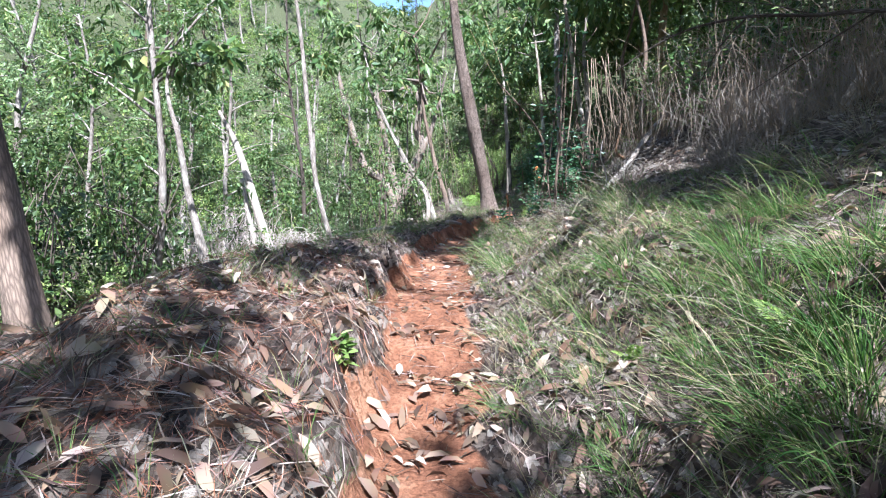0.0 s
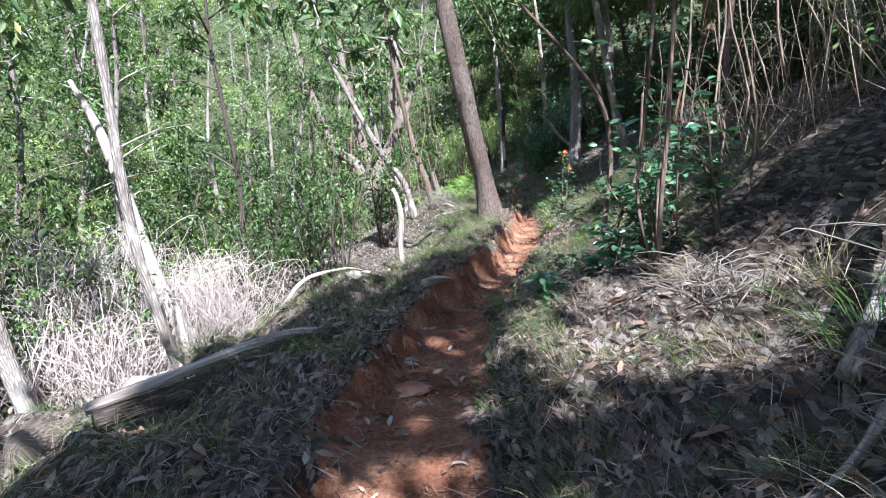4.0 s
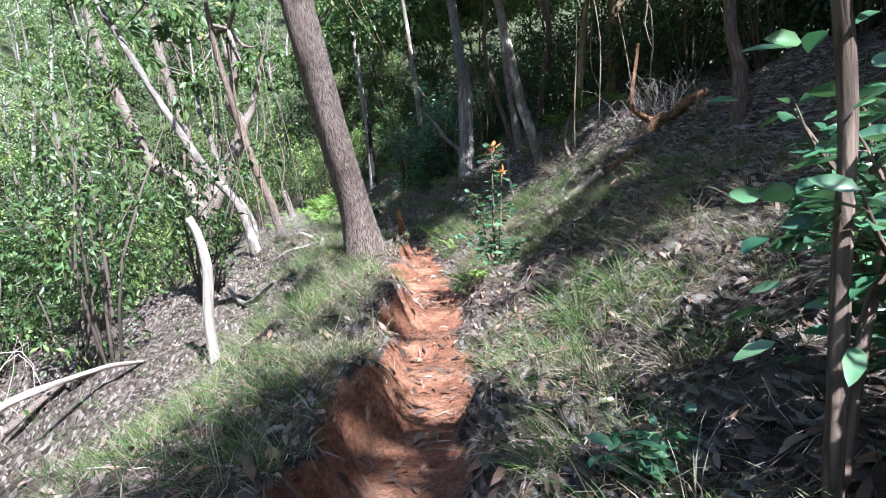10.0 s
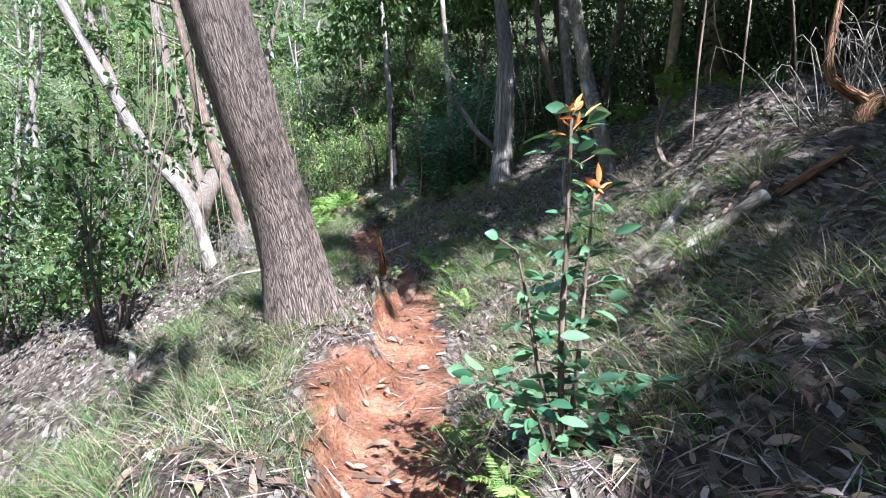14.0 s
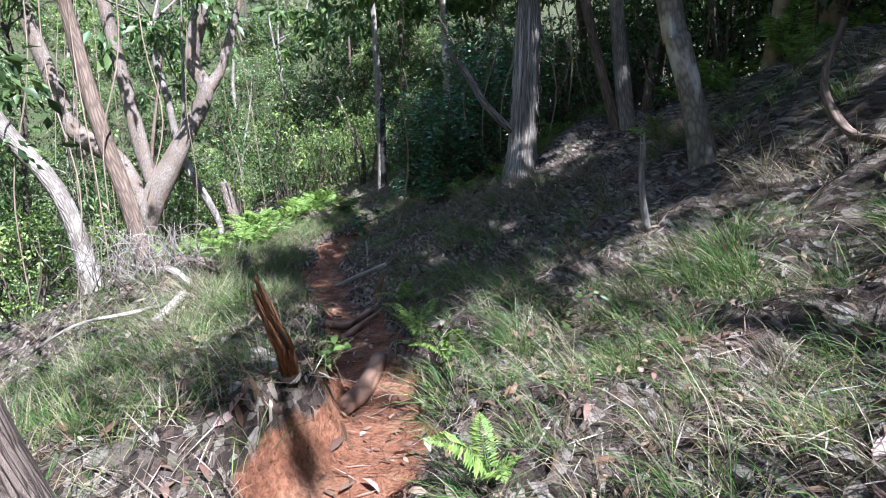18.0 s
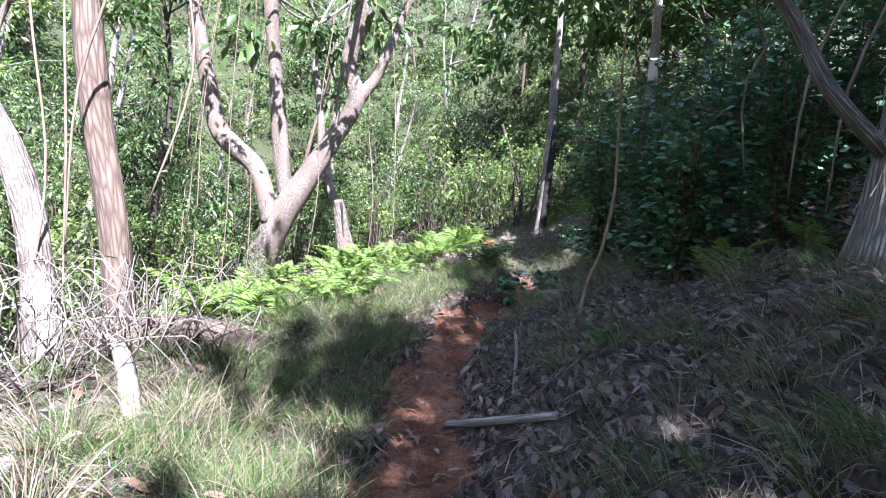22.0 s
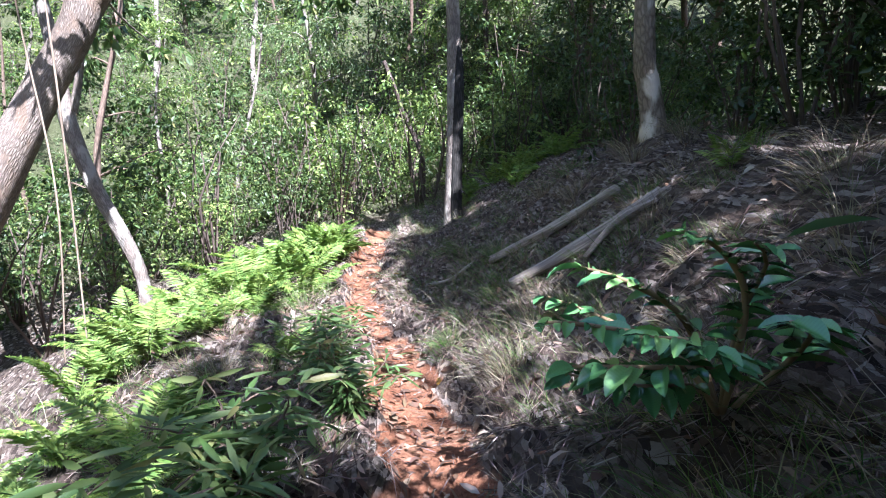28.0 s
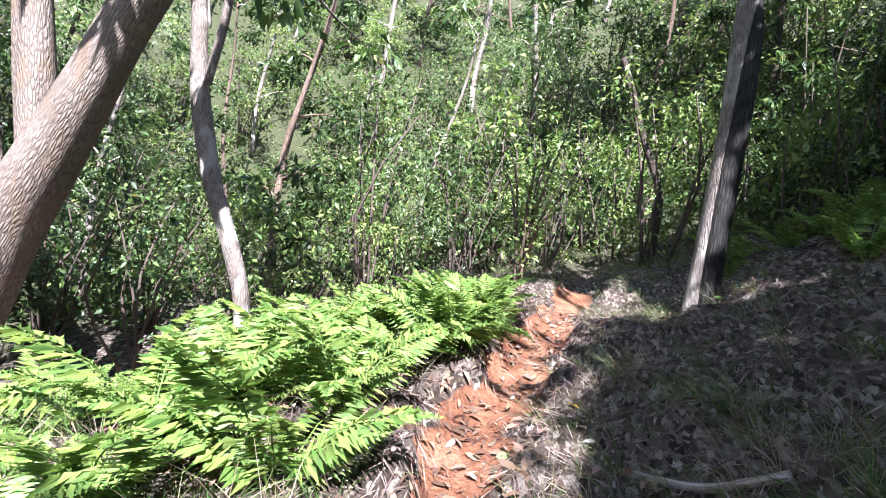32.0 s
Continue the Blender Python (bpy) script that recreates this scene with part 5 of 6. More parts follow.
def fern(x, y, scale, rng, label, group, count=8):
    ob = empty("fern", label, "fern", group, at=(x, y, ground(x, y)))
    for k in range(count):
        fr = new("frond", FRONDS[rng.randint(3)])
        fr.parent = ob
        s = scale * rng.uniform(0.7, 1.2)
        fr.matrix_basis = Matrix.LocRotScale((0, 0, 0), Euler((rng.normal(0, 0.2), -rng.uniform(0.1, 0.8), k * 6.28 / count + rng.uniform(-0.4, 0.4))), (s, s, s))
    return ob


def build_ferns():
    rng = np.random.RandomState(31)
    for y0, y1, u0, u1, n in ((25.0, 30.0, -2.5, -1.25, 24), (30.0, 34.0, -2.6, -1.3, 18), (31.6, 34.0, -1.5, -0.85, 6), (33.6, 36.4, -1.5, -0.55, 22), (35.6, 38.6, -1.0, -0.4, 16), (34, 38, -3.4, -1.4, 20)):
        for _ in range(n):
            y = rng.uniform(y0, y1)
            fern(float(trail_x(y)) + rng.uniform(u0, u1), y, rng.uniform(0.5, 0.95) if y < 33.5 else rng.uniform(0.75, 1.1), rng, "bright green fern on the sunny trail edge", "ferns along the trail edge")
    for x, y in ((5.6, 38.2), (6.0, 38.9), (6.4, 38.0), (5.5, 40.0), (6.8, 39.2), (5.9, 39.8), (6.4, 40.3), (5.5, 37.5), (7.2, 40.5), (4.9, 40.6), (5.2, 41.4)):
        fern(x, y, rng.uniform(0.9, 1.3), rng, "green fern on the shaded bank", "ferns on the shaded bank")
    for x, y in ((6.6, 24.6), (7.0, 23.6), (6.3, 25.6), (6.9, 21.6), (5.6, 24.9), (6.2, 22.9), (7.6, 21.0), (6.0, 26.4), (4.9, 24.9), (4.4, 25.1)):
        fern(x, y, rng.uniform(0.55, 0.85), rng, "green fern on the shaded bank", "ferns on the shaded bank", 6)
    for x, y in ((5.75, 31.4), (6.4, 32.2)):
        fern(x, y, 0.5, rng, "dull green fern at the top of the bank", "ferns on the shaded bank", 5)
    for x, y in ((2.95, 20.4), (3.0, 19.75), (2.3, 15.6), (2.35, 16.2), (1.55, 2.3), (1.0, 2.75), (2.95, 20.6), (3.0, 21.5), (2.95, 18.9), (7.3, 22.2), (7.8, 22.6), (7.0, 22.9), (8.1, 22.0)):
        fern(x, y, rng.uniform(0.3, 0.5) if x < 5 else 0.9, rng, "small green fern in the bank grass", "small ferns in the grass", 4 if x < 5 else 7)


build_ferns()

# ---- single leaves and fronds on the ground ----
YELLOW_LEAF = leaf_material("yellow_leaf", [(0, (0.55, 0.26, 0.04)), (1, (0.62, 0.42, 0.08))], 0.5, 0.2)
GREEN_LEAF = leaf_material("fresh_green_leaf", [(0, (0.16, 0.27, 0.08)), (1, (0.2, 0.32, 0.1))], 0.45, 0.2)


def ground_leaf(x, y, turn, size, mat, label):
    """One leaf lying on the ground."""
    axis = np.array([[math.cos(turn), math.sin(turn), 0.12]])
    v, f = leaf_arrays(np.zeros((1, 3)), axis, size, size * 0.45, np.random.RandomState(int(turn * 10)), 0.2, 2)
    ob = np_mesh("fallen_leaf", v, f, mat, None, None, True)
    ob.location = (x, y, ground(x, y) + 0.025)
    tagged(ob, label, "leaf", "single leaves on the trail")


for x, y, turn, size in ((4.42, 39.0, .4, .16), (3.6, 36.4, 2.0, .13), (3.55, 31.2, 1.1, .11), (3.35, 35.8, 2.7, .12), (3.9, 38.2, 5.1, .12)):
    ground_leaf(x, y, turn, size, YELLOW_LEAF, "yellow-orange fallen leaf on the trail")
for x, y, turn, size in ((3.75, 37.6, 1.9, .13), (4.7, 38.9, 3.0, .12), (2.95, 34.9, .7, .1)):
    ground_leaf(x, y, turn, size, GREEN_LEAF, "green fallen leaf beside the trail")
DRY_FROND = frond_mesh(9, 0.3, DEAD_TWIG)
for x, y, turn in ((2.42, 26.3, 1.2), (2.62, 23.9, 0.4), (-0.05, 9.6, 1.9)):
    ob = new("dry_frond", DRY_FROND)
    ob.location, ob.rotation_euler = (x, y, ground(x, y) + 0.02), (0.2, 0.15, turn)
    tagged(ob, "bleached dry fern frond lying on the trail", "frond")

# ---- shrubs beside the trail ----


def shrub(name, label, x, y, stems, leaf, bark, size, width, per, seed, droop=0.2, spread=0.12, start=0.25):
    """A shrub of curved stems with oval leaves set along them; stems: lists of (dx, dy, dz, r) from its foot."""
    rng = np.random.RandomState(seed)
    z = ground(x, y)
    ob = empty(name, label, "shrub", at=(x, y, z))
    arrays = []
    for k, st in enumerate(stems):
        pts = [(0, 0, -0.08, st[0][3] * 1.1), *st]
        limb("stem", pts, bark, ob, 8, step=0.1, seed=seed + k)
        line = spline(pts, 0.04)
        line = line[int(len(line) * start):]
        pick = line[rng.randint(0, len(line), per)]
        turn = rng.uniform(0, 6.28, per)
        out = np.stack([np.cos(turn), np.sin(turn), rng.uniform(-0.2, 0.7, per)], -1)
        reach = rng.uniform(0.0, 1.0, (per, 1)) ** 1.5 * spread
        arrays.append(leaf_arrays(pick[:, :3] + out * reach, out + [0, 0, -droop], size * rng.uniform(0.6, 1.25, per), width * rng.uniform(0.7, 1.2, per), rng, 0.18, 2))
        twigs = []
        for a, o, r in list(zip(pick[:, :3], out, reach))[::8]:
            v, f, _ = tube([(*a, 0.004), (*(a + o * r), 0.002)], 4, 0.2)
            twigs.append((v, np.vstack([f[0][:, :3], f[0][:, [0, 2, 3]], f[1]])))
        np_mesh("twigwork", *join(twigs), bark, ob)["kind"] = "stuff"
    v, f = join(arrays)
    np_mesh("foliage", v, f, leaf, ob)
    return ob


def wild_stems(rng, n, tall, wide, r):
    out = []
    for _ in range(n):
        turn, reach = rng.uniform(0, 6.28), rng.uniform(0.3, 1.0) * wide
        c, s, h = math.cos(turn) * reach, math.sin(turn) * reach, tall * rng.uniform(0.65, 1.05)
        out.append([(c * .25, s * .25, h * .45, r), (c * .6 + rng.normal(0, .05), s * .6, h * .8, r * .7), (c, s, h, r * .35)])
    return out


def build_shrubs():
    rng = np.random.RandomState(41)
    # canes beside the trail, leafy and tall
    shrub("cane_shrub", "tall red-stemmed shrub with dark glossy leaves beside the trail", 2.0, 9.95,
          [[(.03, 0, .5, .02), (.12, .02, 1.3, .018), (.2, .05, 2.3, .015), (.3, .1, 3.6, .01)], [(-.06, .25, .6, .014), (.05, .3, 1.4, .013), (.2, .4, 2.6, .014), (.25, .5, 3.4, .01)],
           [(.1, .2, .7, .018), (.25, .3, 1.6, .015), (.35, .3, 3.0, .01)]], LEAF_DARK, BARK_RED, 0.12, 0.055, 42, 1, spread=0.35)
    shrub("arching_shrub", "arching red-brown stem with dark leaves over the bank", 1.92, 11.35,
          [[(.1, .05, .6, .026), (.2, .1, 1.2, .026), (.12, .1, 1.8, .024), (-.2, .1, 2.3, .02), (-.7, .15, 2.9, .016)], [(.25, .1, .5, .02), (.5, .15, 1.1, .018), (.6, .2, 1.9, .012)]], LEAF_DARK, BARK_RED, 0.13, 0.06, 60, 2, spread=0.3)
    for x, y, n, tall, wide, size, seed in ((2.35, 10.9, 5, 1.1, .5, .12, 3), (2.6, 11.6, 5, 1.0, .5, .13, 4), (2.4, 11.4, 4, .8, .4, .12, 5), (3.0, 12.0, 4, 1.1, .5, .12, 6), (1.85, 10.6, 3, .6, .3, .11, 7), (2.75, 10.4, 5, 1.3, .6, .12, 8)):
        shrub("leafy_shrub", "dark glossy-leaved shrub on the trail bank", x, y, wild_stems(rng, n, tall, wide, .012), LEAF_DARK, BARK_RED, size, size * .45, 34, seed, spread=.16)
    # upright shrub with orange shoots
    ob = shrub("upright_shrub", "upright broad-leaved shrub with orange shoots at its tips", 2.55, 15.7,
               [[(a * .8, b * .8, c * .8, r * .85) for a, b, c, r in st] for st in [[(.0, .0, .5, .014), (.04, .02, 1.0, .012), (.08, .03, 1.62, .006)], [(.08, .0, .4, .012), (.14, .04, .8, .01), (.2, .05, 1.25, .005)], [(-.1, .02, .4, .01), (-.16, 0, .75, .008), (-.2, .02, 1.0, .004)],
                [(-.2, -.1, .3, .01), (-.4, -.15, .45, .006)], [(.2, -.05, .25, .01), (.42, -.1, .35, .006)]]], LEAF_DARK, BARK_RED, 0.088, 0.044, 70, 9, droop=.25, spread=.10)
    tips = np.array([(.08, .03, 1.62), (.1, .05, 1.55), (.2, .05, 1.27)]) * 0.8
    for tip in tips:
        v, f = clump_leaves([tip], 0.05, 9, 0.07, 0.02, rng, droop=-0.6, shape=2)
        np_mesh("orange_shoot", v, f, FLOWER, ob)["label"] = "orange young shoot"
    # dense dark thicket over the trail, behind the sapling
    for x, y, tall, wide, seed in ((4.0, 27.6, 1.9, .8, 21), (4.5, 27.2, 2.3, .9, 22), (4.2, 26.5, 1.7, .7, 23), (4.9, 26.4, 2.4, .9, 24), (5.0, 27.7, 2.2, .8, 25), (5.3, 27.4, 2.8, 1.0, 26), (4.3, 25.7, 1.3, .6, 27), (5.0, 25.5, 2.0, .8, 28), (5.7, 26.2, 2.7, 1.0, 29), (6.0, 28.2, 2.6, 1.0, 31)):
        shrub("thicket_shrub", "dense dark blue-green shrub crowding the bank", x, y, wild_stems(rng, 8, tall, wide, .014), LEAF_DARK, BARK_RED, .085, .046, 200, seed, spread=.36, start=.15)
    for x, y, tall, wide, seed in ((3.9, 8.3, 1.3, .8, 32), (4.5, 9.3, 1.5, .9, 33), (4.2, 10.6, 1.5, .9, 34), (5.2, 8.4, 1.7, 1.0, 35), (5.0, 10.4, 1.8, 1.0, 36), (4.7, 7.0, 1.4, .9, 37), (5.6, 9.6, 2.0, 1.0, 38), (5.6, 6.6, 1.8, 1.0, 39)):
        shrub("bank_shrub", "leafy shrub hanging over the top of the bank", x, y, wild_stems(rng, 8, tall, wide, .012), LEAF_GUM, BARK_GREY, .10, .04, 60, seed, droop=.6, spread=.3, start=.15)
    # leafy plants by the trail
    for x, y, tall, wide, size, mat, seed, label in ((2.92, 27.9, .45, .3, .12, LEAF_DARK, 51, "low blue-green shrub beside the trail"), (3.08, 28.05, .35, .3, .12, LEAF_DARK, 52, "low blue-green shrub beside the trail"), (3.45, 27.2, .35, .15, .1, LEAF_DARK, 53, "small dark green leafy seedling in the litter"),
                                                     (3.25, 26.75, .4, .2, .1, LEAF_DARK, 54, "small dark green leafy seedling in the litter"), (3.7, 19.95, .25, .2, .05, LEAF_GUM, 55, "small bright green plant in the litter"), (2.3, 20.0, .22, .2, .08, LEAF_BRIGHT, 56, "small bright green plant in the litter"),
                                                     
                                                     (1.1, 10.15, .3, .2, .11, LEAF_DARK, 61, "small dark green leafy seedling in the litter"), (1.75, 10.8, .3, .2, .1, LEAF_DARK, 62, "small dark green leafy seedling in the litter"), (1.7, 11.9, .25, .2, .09, LEAF_DARK, 63, "small dark green leafy seedling in the litter"), (-0.55, 2.75, .16, .07, .07, LEAF_BRIGHT, 65, "tiny seedling on the litter mound")):
        shrub("seedling" if tall < .5 else "leafy_shrub", label, x, y, wild_stems(rng, 4, tall, wide, .006), mat, BARK_RED, size, size * .5, 16, seed, spread=.05)
    # tufted mound in the trail
    for x, y, seed in ((2.72, 29.2, 71), (2.85, 31.0, 72), (2.68, 31.5, 73), (2.6, 28.7, 74), (3.0, 30.6, 75)):
        shrub("tufted_plant", "tufted narrow-leaved plant on an earth mound", x, y, wild_stems(rng, 9, .38, .35, .006), LEAF_GUM, BARK_RED, .12, .022, 40, seed, spread=.08)
    # shrub in the fern clump ahead
    shrub("slender_shrub", "slender many-stemmed shrub rising from the ferns", 2.05, 40.2, wild_stems(rng, 9, 2.6, .8, .02), LEAF_BRIGHT, BARK_RED, .12, .06, 40, 81, spread=.25)


build_shrubs()


def broad_leaf_shrub():
    """The near shrub with large glossy leaves, each its own part."""
    rng = np.random.RandomState(91)
    x, y = 4.4, 29.25
    z = ground(x, y)
    ob = empty("broad_leaf_shrub", "glossy shrub with large oval leaves on yellow-brown stems", "shrub", at=(x, y, z))
    mesh = []
    for k in range(4):
        ln, wd = (0.15, 0.13, 0.17, 0.12)[k], (0.075, 0.062, 0.08, 0.06)[k]
        rows = np.linspace(0, 1, 9)
        prof = np.sin(np.pi * rows ** 0.85) ** 0.75
        cols = np.linspace(-1, 1, 7)
        r, c = np.meshgrid(rows, cols, indexing="ij")
        v = np.stack([r * ln, c * wd * 0.5 * prof[:, None], 0.012 * np.abs(c) * prof[:, None] * 1.6 - 0.03 * r ** 2 + 0.002 * np.sin(9 * r * 3.1) * np.abs(c)], -1).reshape(-1, 3)
        i, j = np.meshgrid(np.arange(8), np.arange(6), indexing="ij")
        a = (i * 7 + j).ravel()
        tmp = np_mesh("leaf", v, np.stack([a, a + 1, a + 8, a + 7], -1), LEAF_BROAD, None, None, True)
        mesh.append(tmp.data)
        bpy.data.objects.remove(tmp)
    stems = [[(-.2, -.1, .3, .012), (-.55, -.19, .44, .008), (-.7, -.2, .46, .005)], [(-.15, 0, .4, .012), (-.38, -.02, .6, .009), (-.5, .2, .64, .005)], [(-.1, -.15, .2, .012), (-.35, -.3, .3, .009), (-.62, -.22, .28, .005)],
             [(.0, -.1, .5, .012), (-.1, -.12, .75, .009), (-.25, -.12, .85, .005)], [(.05, .0, .4, .01), (.05, -.12, .7, .007), (-.05, -.2, .8, .005)], [(-.1, .15, .2, .01), (-.35, .25, .35, .007), (-.55, .3, .45, .004)],
             [(-.1, -.2, .25, .01), (-.3, -.34, .42, .007), (-.45, -.36, .45, .004)], [(.1, -.2, .3, .01), (.0, -.4, .5, .007), (-.15, -.5, .55, .004)], [(-.15, -.1, .12, .01), (-.4, -.2, .18, .007), (-.62, -.1, .2, .004)]]
    for k, st in enumerate(stems):
        pts = [(0, 0, -.06, .014), *[(a, b, c * 0.72, r) for a, b, c, r in st]]
        limb("stem", pts, SAP_BARK, ob, 8, step=0.05)
        line = spline(pts, 0.03)[:, :3]
        way = unit(np.gradient(line, axis=0))
        for n in range(25):
            i = int(len(line) * (0.35 + 0.65 * n / 25)) if n < 24 else len(line) - 1
            i = min(i, len(line) - 1)
            side = (1 if n % 2 else -1) * unit(np.cross(way[i], [0, 0, 1]))
            axis = Vector(unit(side * rng.uniform(0.6, 1.1) + way[i] * rng.uniform(0.3, 0.9) + [0, 0, rng.uniform(-0.4, 0.12)]))
            lf = new("leaf", mesh[rng.randint(4)])
            lf.parent = ob
            q = axis.to_track_quat("X", "Z")
            q = q @ Euler((rng.normal(0, 0.35), 0, 0)).to_quaternion()
            s = rng.uniform(0.55, 0.95)
            lf.matrix_basis = Matrix.LocRotScale(Vector(line[i]), q, (s, s, s))


LEAF_BROAD, _n, _l, _b = material("large_glossy_leaf", 0.22, 0.65)
_o = _n.new("ShaderNodeObjectInfo")
_c = ramp_node(_n, [(0, (0.045, 0.125, 0.045)), (0.6, (0.085, 0.2, 0.065)), (1, (0.19, 0.33, 0.10))])
_l.new(_o.outputs["Random"], _c.inputs["Fac"])
_t = add(_n, "ShaderNodeTexWave", Scale=26.0, Distortion=1.2)
_l.new(mapped(_n, _l, (1, 0.35, 1)), _t.inputs["Vector"])
_l.new(mix_color(_n, _l, 0.05, _c.outputs["Color"], _t.outputs["Color"], "SOFT_LIGHT"), _b.inputs["Base Color"])
bump_to(_n, _l, _b, _t.outputs["Fac"], 0.06, 0.001)
broad_leaf_shrub()

# ---- peeling bark ----


def peel(tree_name, line, count, seed, wide=0.03):
    """Pale strips that hang off a shaggy trunk, each its own part."""
    rng = np.random.RandomState(seed)
    ob = [o for o in scene.objects if o.name == tree_name][0]
    inv = Matrix.Translation(ob.location).inverted()
    pts = spline(line, 0.05)
    for _ in range(count):
        i = rng.randint(len(pts) // 4, len(pts))
        top, r = pts[i, :3], pts[i, 3]
        turn, ln = rng.uniform(2.2, 6.6), rng.uniform(0.3, 1.1)
        out = np.array([math.cos(turn), math.sin(turn), 0])
        side = np.array([-out[1], out[0], 0]) * wide * rng.uniform(0.35, 1.0) / 2
        rows = []
        for s in np.linspace(0, 1, 9):
            z = top[2] - ln * s
            c = np.array([np.interp(z, pts[:, 2], pts[:, k]) for k in (0, 1)])
            mid = np.array([*c, z]) + out * (r * 1.06 + 0.004 + rng.uniform(0.01, 0.07) * s ** 3)
            w = side * (1 - 0.5 * s) + rng.normal(0, 0.001, 3)
            rows += [mid - w, mid + out * 0.005, mid + w]
        a = np.array([k * 3 + c for k in range(8) for c in (0, 1)])
        st = np_mesh("bark_strip", np.array(rows), np.stack([a, a + 1, a + 4, a + 3], -1), DEAD_WOOD if rng.rand() < .6 else BARK_PALE, ob, None, True)
        st.matrix_parent_inverse = inv


peel("shaggy_tree", [(4.99, 24.2, 2.41, 0.2), (5.04, 24.24, 3.03, 0.166), (5.11, 24.29, 3.93, 0.159), (5.16, 24.35, 4.76, 0.145)], 70, 5)

# ---- dead brush, hanging vines and bare twigs ----


def brush(name, label, x, y, tall, wide, n, seed, mat, r=0.007, arch=0.4, category="brush", z0=0.0):
    """A tangle of thin bare twigs, arching out of one place."""
    rng = np.random.RandomState(seed)
    z = ground(x, y)
    ob = empty(name, label, category, at=(x, y, z))
    arrays = []
    for k in range(n):
        turn, reach, h = rng.uniform(0, 6.28), wide * rng.uniform(0.2, 1), tall * rng.uniform(0.3, 1)
        c, s = math.cos(turn) * reach, math.sin(turn) * reach
        b = rng.normal(0, wide * 0.25, 2)
        v, f, uv = tube([(*b, z0 - 0.05, r), (b[0] + c * .4 + rng.normal(0, wide * .14), b[1] + s * .4 + rng.normal(0, wide * .14), z0 + h * rng.uniform(.5, .9), r * .8), (b[0] + c * .8 + rng.normal(0, wide * .18), b[1] + s * .8, z0 + h, r * .6), (b[0] + c, b[1] + s, z0 + h * (1 - arch), r * .3)], 3, 0.25, seed=seed)
        if k < 10:
            np_mesh("twig", v, f, mat, ob, uv, True)
        else:
            arrays.append((v, np.vstack([f[0][:, :3], f[0][:, [0, 2, 3]], f[1]])))
    np_mesh("twigwork", *join(arrays), mat, ob, None, True)["kind"] = "stuff"
    return ob


for k, (bx, by, bt, bw) in enumerate(((-5.6, 16.8, 2.6, 1.8), (-6.4, 15.0, 2.4, 1.8), (-5.0, 18.4, 2.0, 1.6), (-7.2, 17.0, 2.8, 2.0), (-6.6, 18.8, 2.2, 1.8), (-5.4, 14.2, 1.6, 1.4))):
    brush("dead_brush", "tangle of bleached dead twigs on the sunny slope", bx, by, bt, bw, 210, 100 + k, DEAD_TWIG, 0.009, 0.5)
for k, (bx, by, bt, bw) in enumerate(((3.6, 8.8, 1.3, 1.2), (4.2, 9.8, 1.5, 1.3), (3.9, 11.2, 1.3, 1.2), (4.8, 8.6, 1.6, 1.3), (4.9, 10.8, 1.6, 1.3), (4.4, 7.2, 1.3, 1.2), (5.3, 9.6, 1.8, 1.4), (4.6, 5.6, 1.3, 1.2), (5.3, 6.2, 1.6, 1.3), (5.8, 5.0, 1.7, 1.3), (3.9, 6.6, 1.0, 1.0), (5.9, 7.4, 1.9, 1.4))):
    brush("dry_brush", "drooping dry brush along the top of the bank", bx, by, bt, bw, 50, 120 + k, VINE, 0.0045, 1.1)
for k, (bx, by, bt, bw) in enumerate(((0.5, 24.0, .7, .8), (0.2, 23.4, .6, .8), (6.0, 17.6, .9, .8), (1.9, 7.0, .25, .5), (2.2, 9.2, .3, .6), (2.6, 7.8, .3, .6))):
    brush("dead_brush", "heap of thin dead twigs", bx, by, bt, bw, 55, 140 + k, TWIG, 0.006, 0.6)


for k, (bx, by, bt, bw) in enumerate(((3.9, 6.9, .7, .9), (4.4, 6.4, .9, 1.0), (4.9, 7.2, 1.0, 1.1), (4.2, 7.9, .8, 1.0), (5.4, 6.6, 1.1, 1.1), (3.4, 6.2, .45, .7))):
    brush("root_tangle", "overhanging tangle of dry roots and twigs on the bank", bx, by, bt, bw, 110, 160 + k, TWIG, 0.005, 1.5)


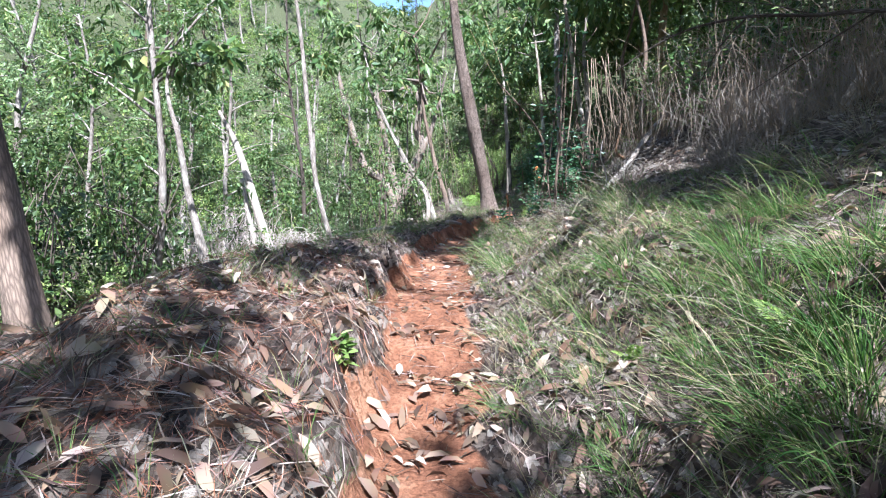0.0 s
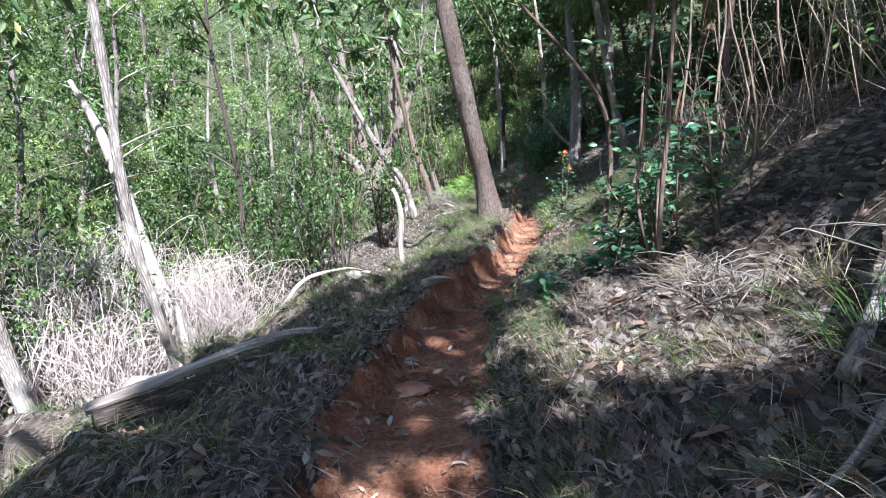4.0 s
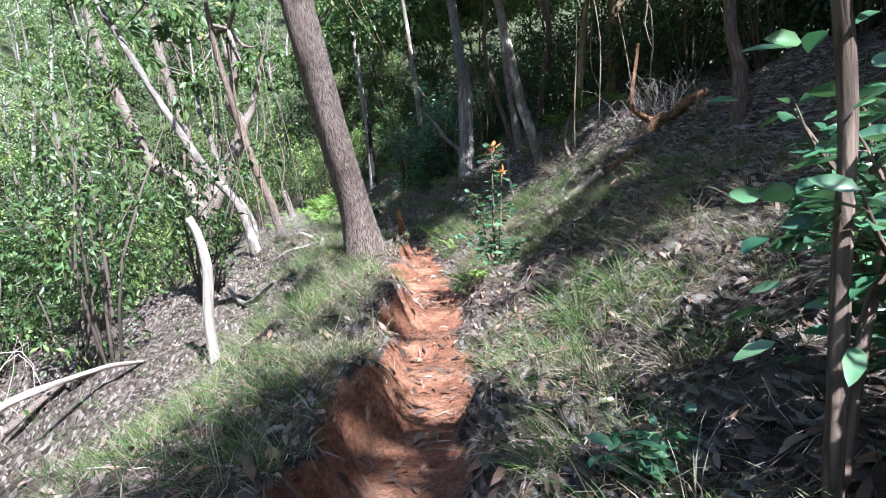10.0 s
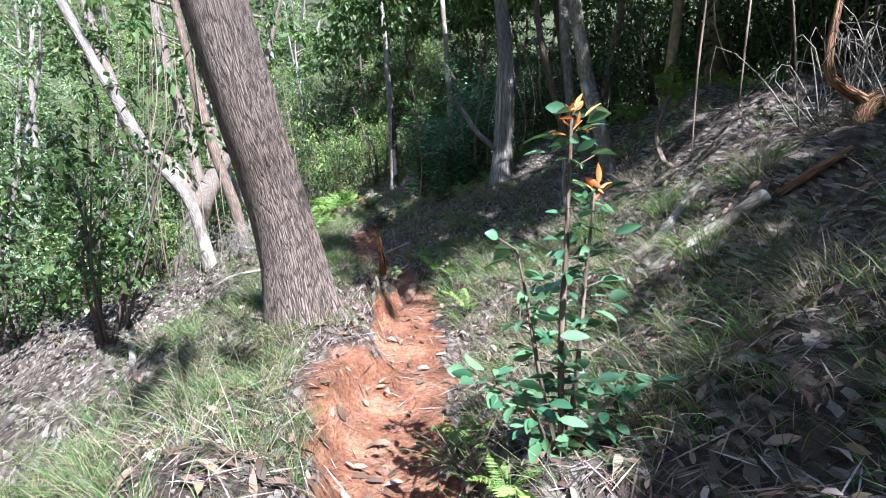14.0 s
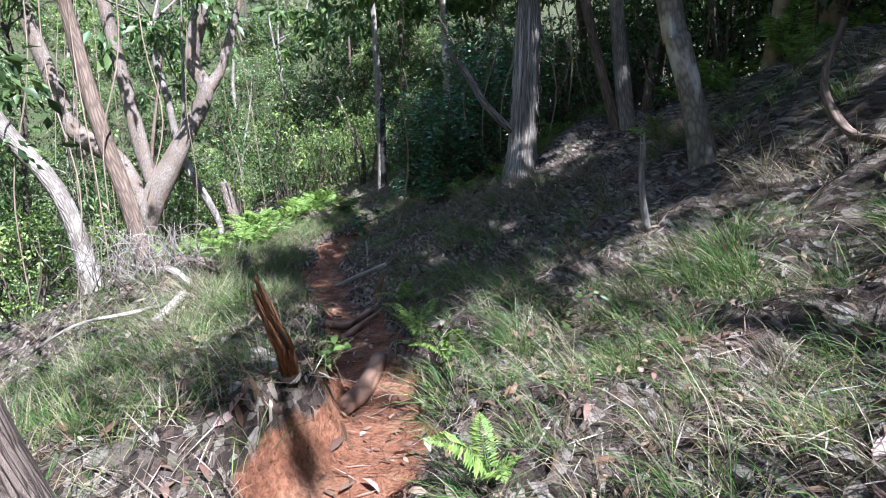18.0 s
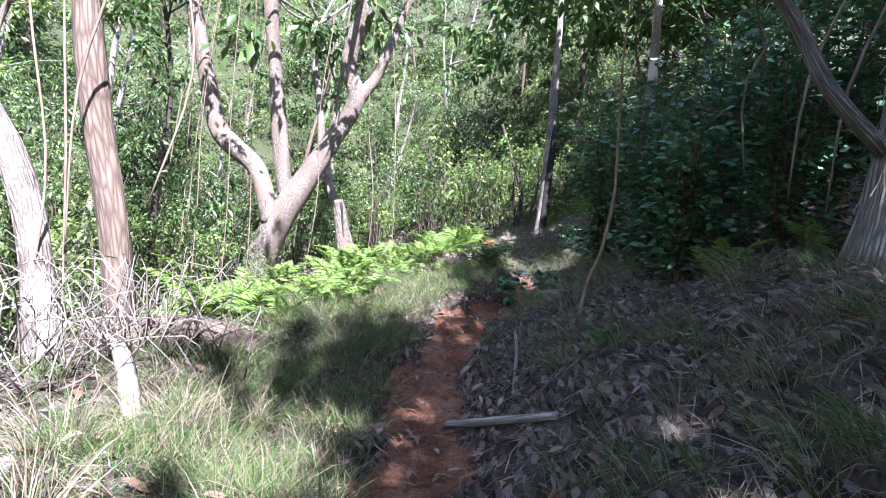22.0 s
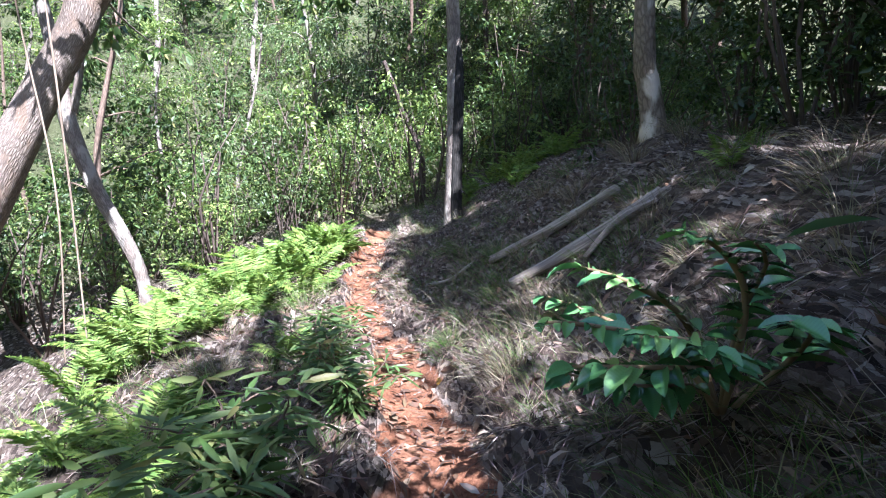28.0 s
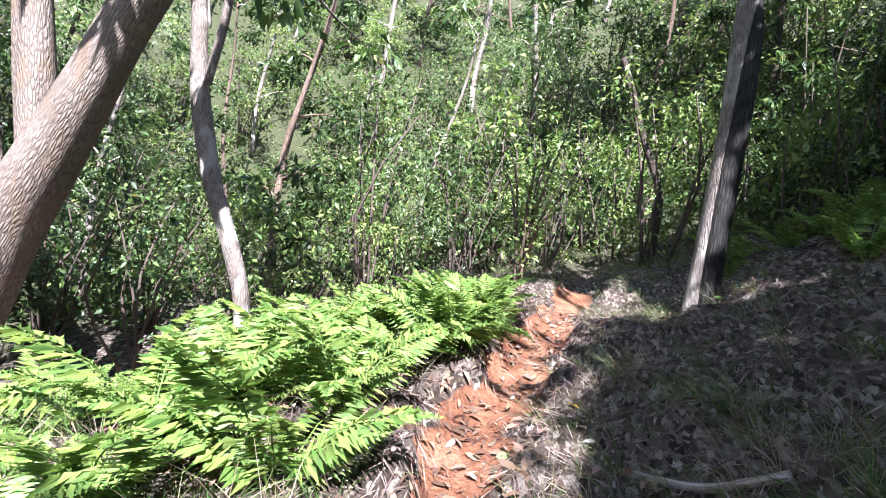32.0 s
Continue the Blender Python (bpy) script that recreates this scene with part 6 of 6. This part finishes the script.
def vines(x, y, z, n, spread, seed):
    rng = np.random.RandomState(seed)
    for _ in range(n):
        dx, dy = rng.normal(0, spread, 2)
        low = ground(x + dx, y + dy) + rng.uniform(-0.1, 1.2)
        pts = [(x + dx * .6, y + dy * .6, z, .006), (x + dx * .8 + rng.normal(0, .08), y + dy, z * .6 + low * .4, .009), (x + dx + rng.normal(0, .1), y + dy, z * .3 + low * .7, .01), (x + dx * 1.1, y + dy, low, .006)]
        tagged(limb("hanging_vine", pts, VINE, None, 5, step=0.25), "dry brown vine hanging from a tree", "vine", "vines hanging from the trees")


vines(-0.9, 24.6, 6.0, 4, .35, 1)
vines(-3.2, 32.0, 7.0, 6, .6, 2)
vines(-0.6, 31.8, 7.0, 3, .7, 3)
vines(5.2, 24.4, 5.5, 9, .5, 4)
vines(2.8, 10.6, 4.2, 8, .5, 5)
vines(0.2, 24.4, 5.5, 2, .2, 6)
vines(5.6, 18.6, 5.2, 7, .8, 7)


def overhang():
    """The bare dark branch that reaches over the trail's start."""
    ob = empty("overhanging_branch", "bare dark branch reaching out over the bank", "branch", at=(4.6, 4.6, ground(4.6, 4.6)))
    inv = Matrix.Translation(ob.location).inverted()
    for pts in ([(5.2, 4.4, ground(5.2, 4.4) - .1, .05), (4.6, 4.4, 2.85, .04), (3.6, 4.5, 2.97, .028), (3.1, 4.5, 2.95, .024), (2.6, 4.6, 2.99, .02), (2.1, 4.8, 2.93, .014), (1.62, 5.0, 2.68, .006)],
                [(2.6, 4.6, 2.99, .014), (2.45, 4.75, 2.8, .01), (2.3, 4.9, 2.45, .005)], [(3.1, 4.5, 2.95, .012), (2.9, 4.8, 3.15, .008), (2.6, 5.1, 3.3, .004)], [(2.1, 4.8, 2.93, .008), (1.95, 5.2, 2.98, .004)], [(3.6, 4.5, 2.97, .014), (3.4, 4.9, 2.8, .01), (3.0, 5.3, 2.5, .005)]):
        limb("branch", [(*p[:3], p[3] * 0.65) for p in pts], BARK_DARK, ob, 8, step=0.08).matrix_parent_inverse = inv


overhang()
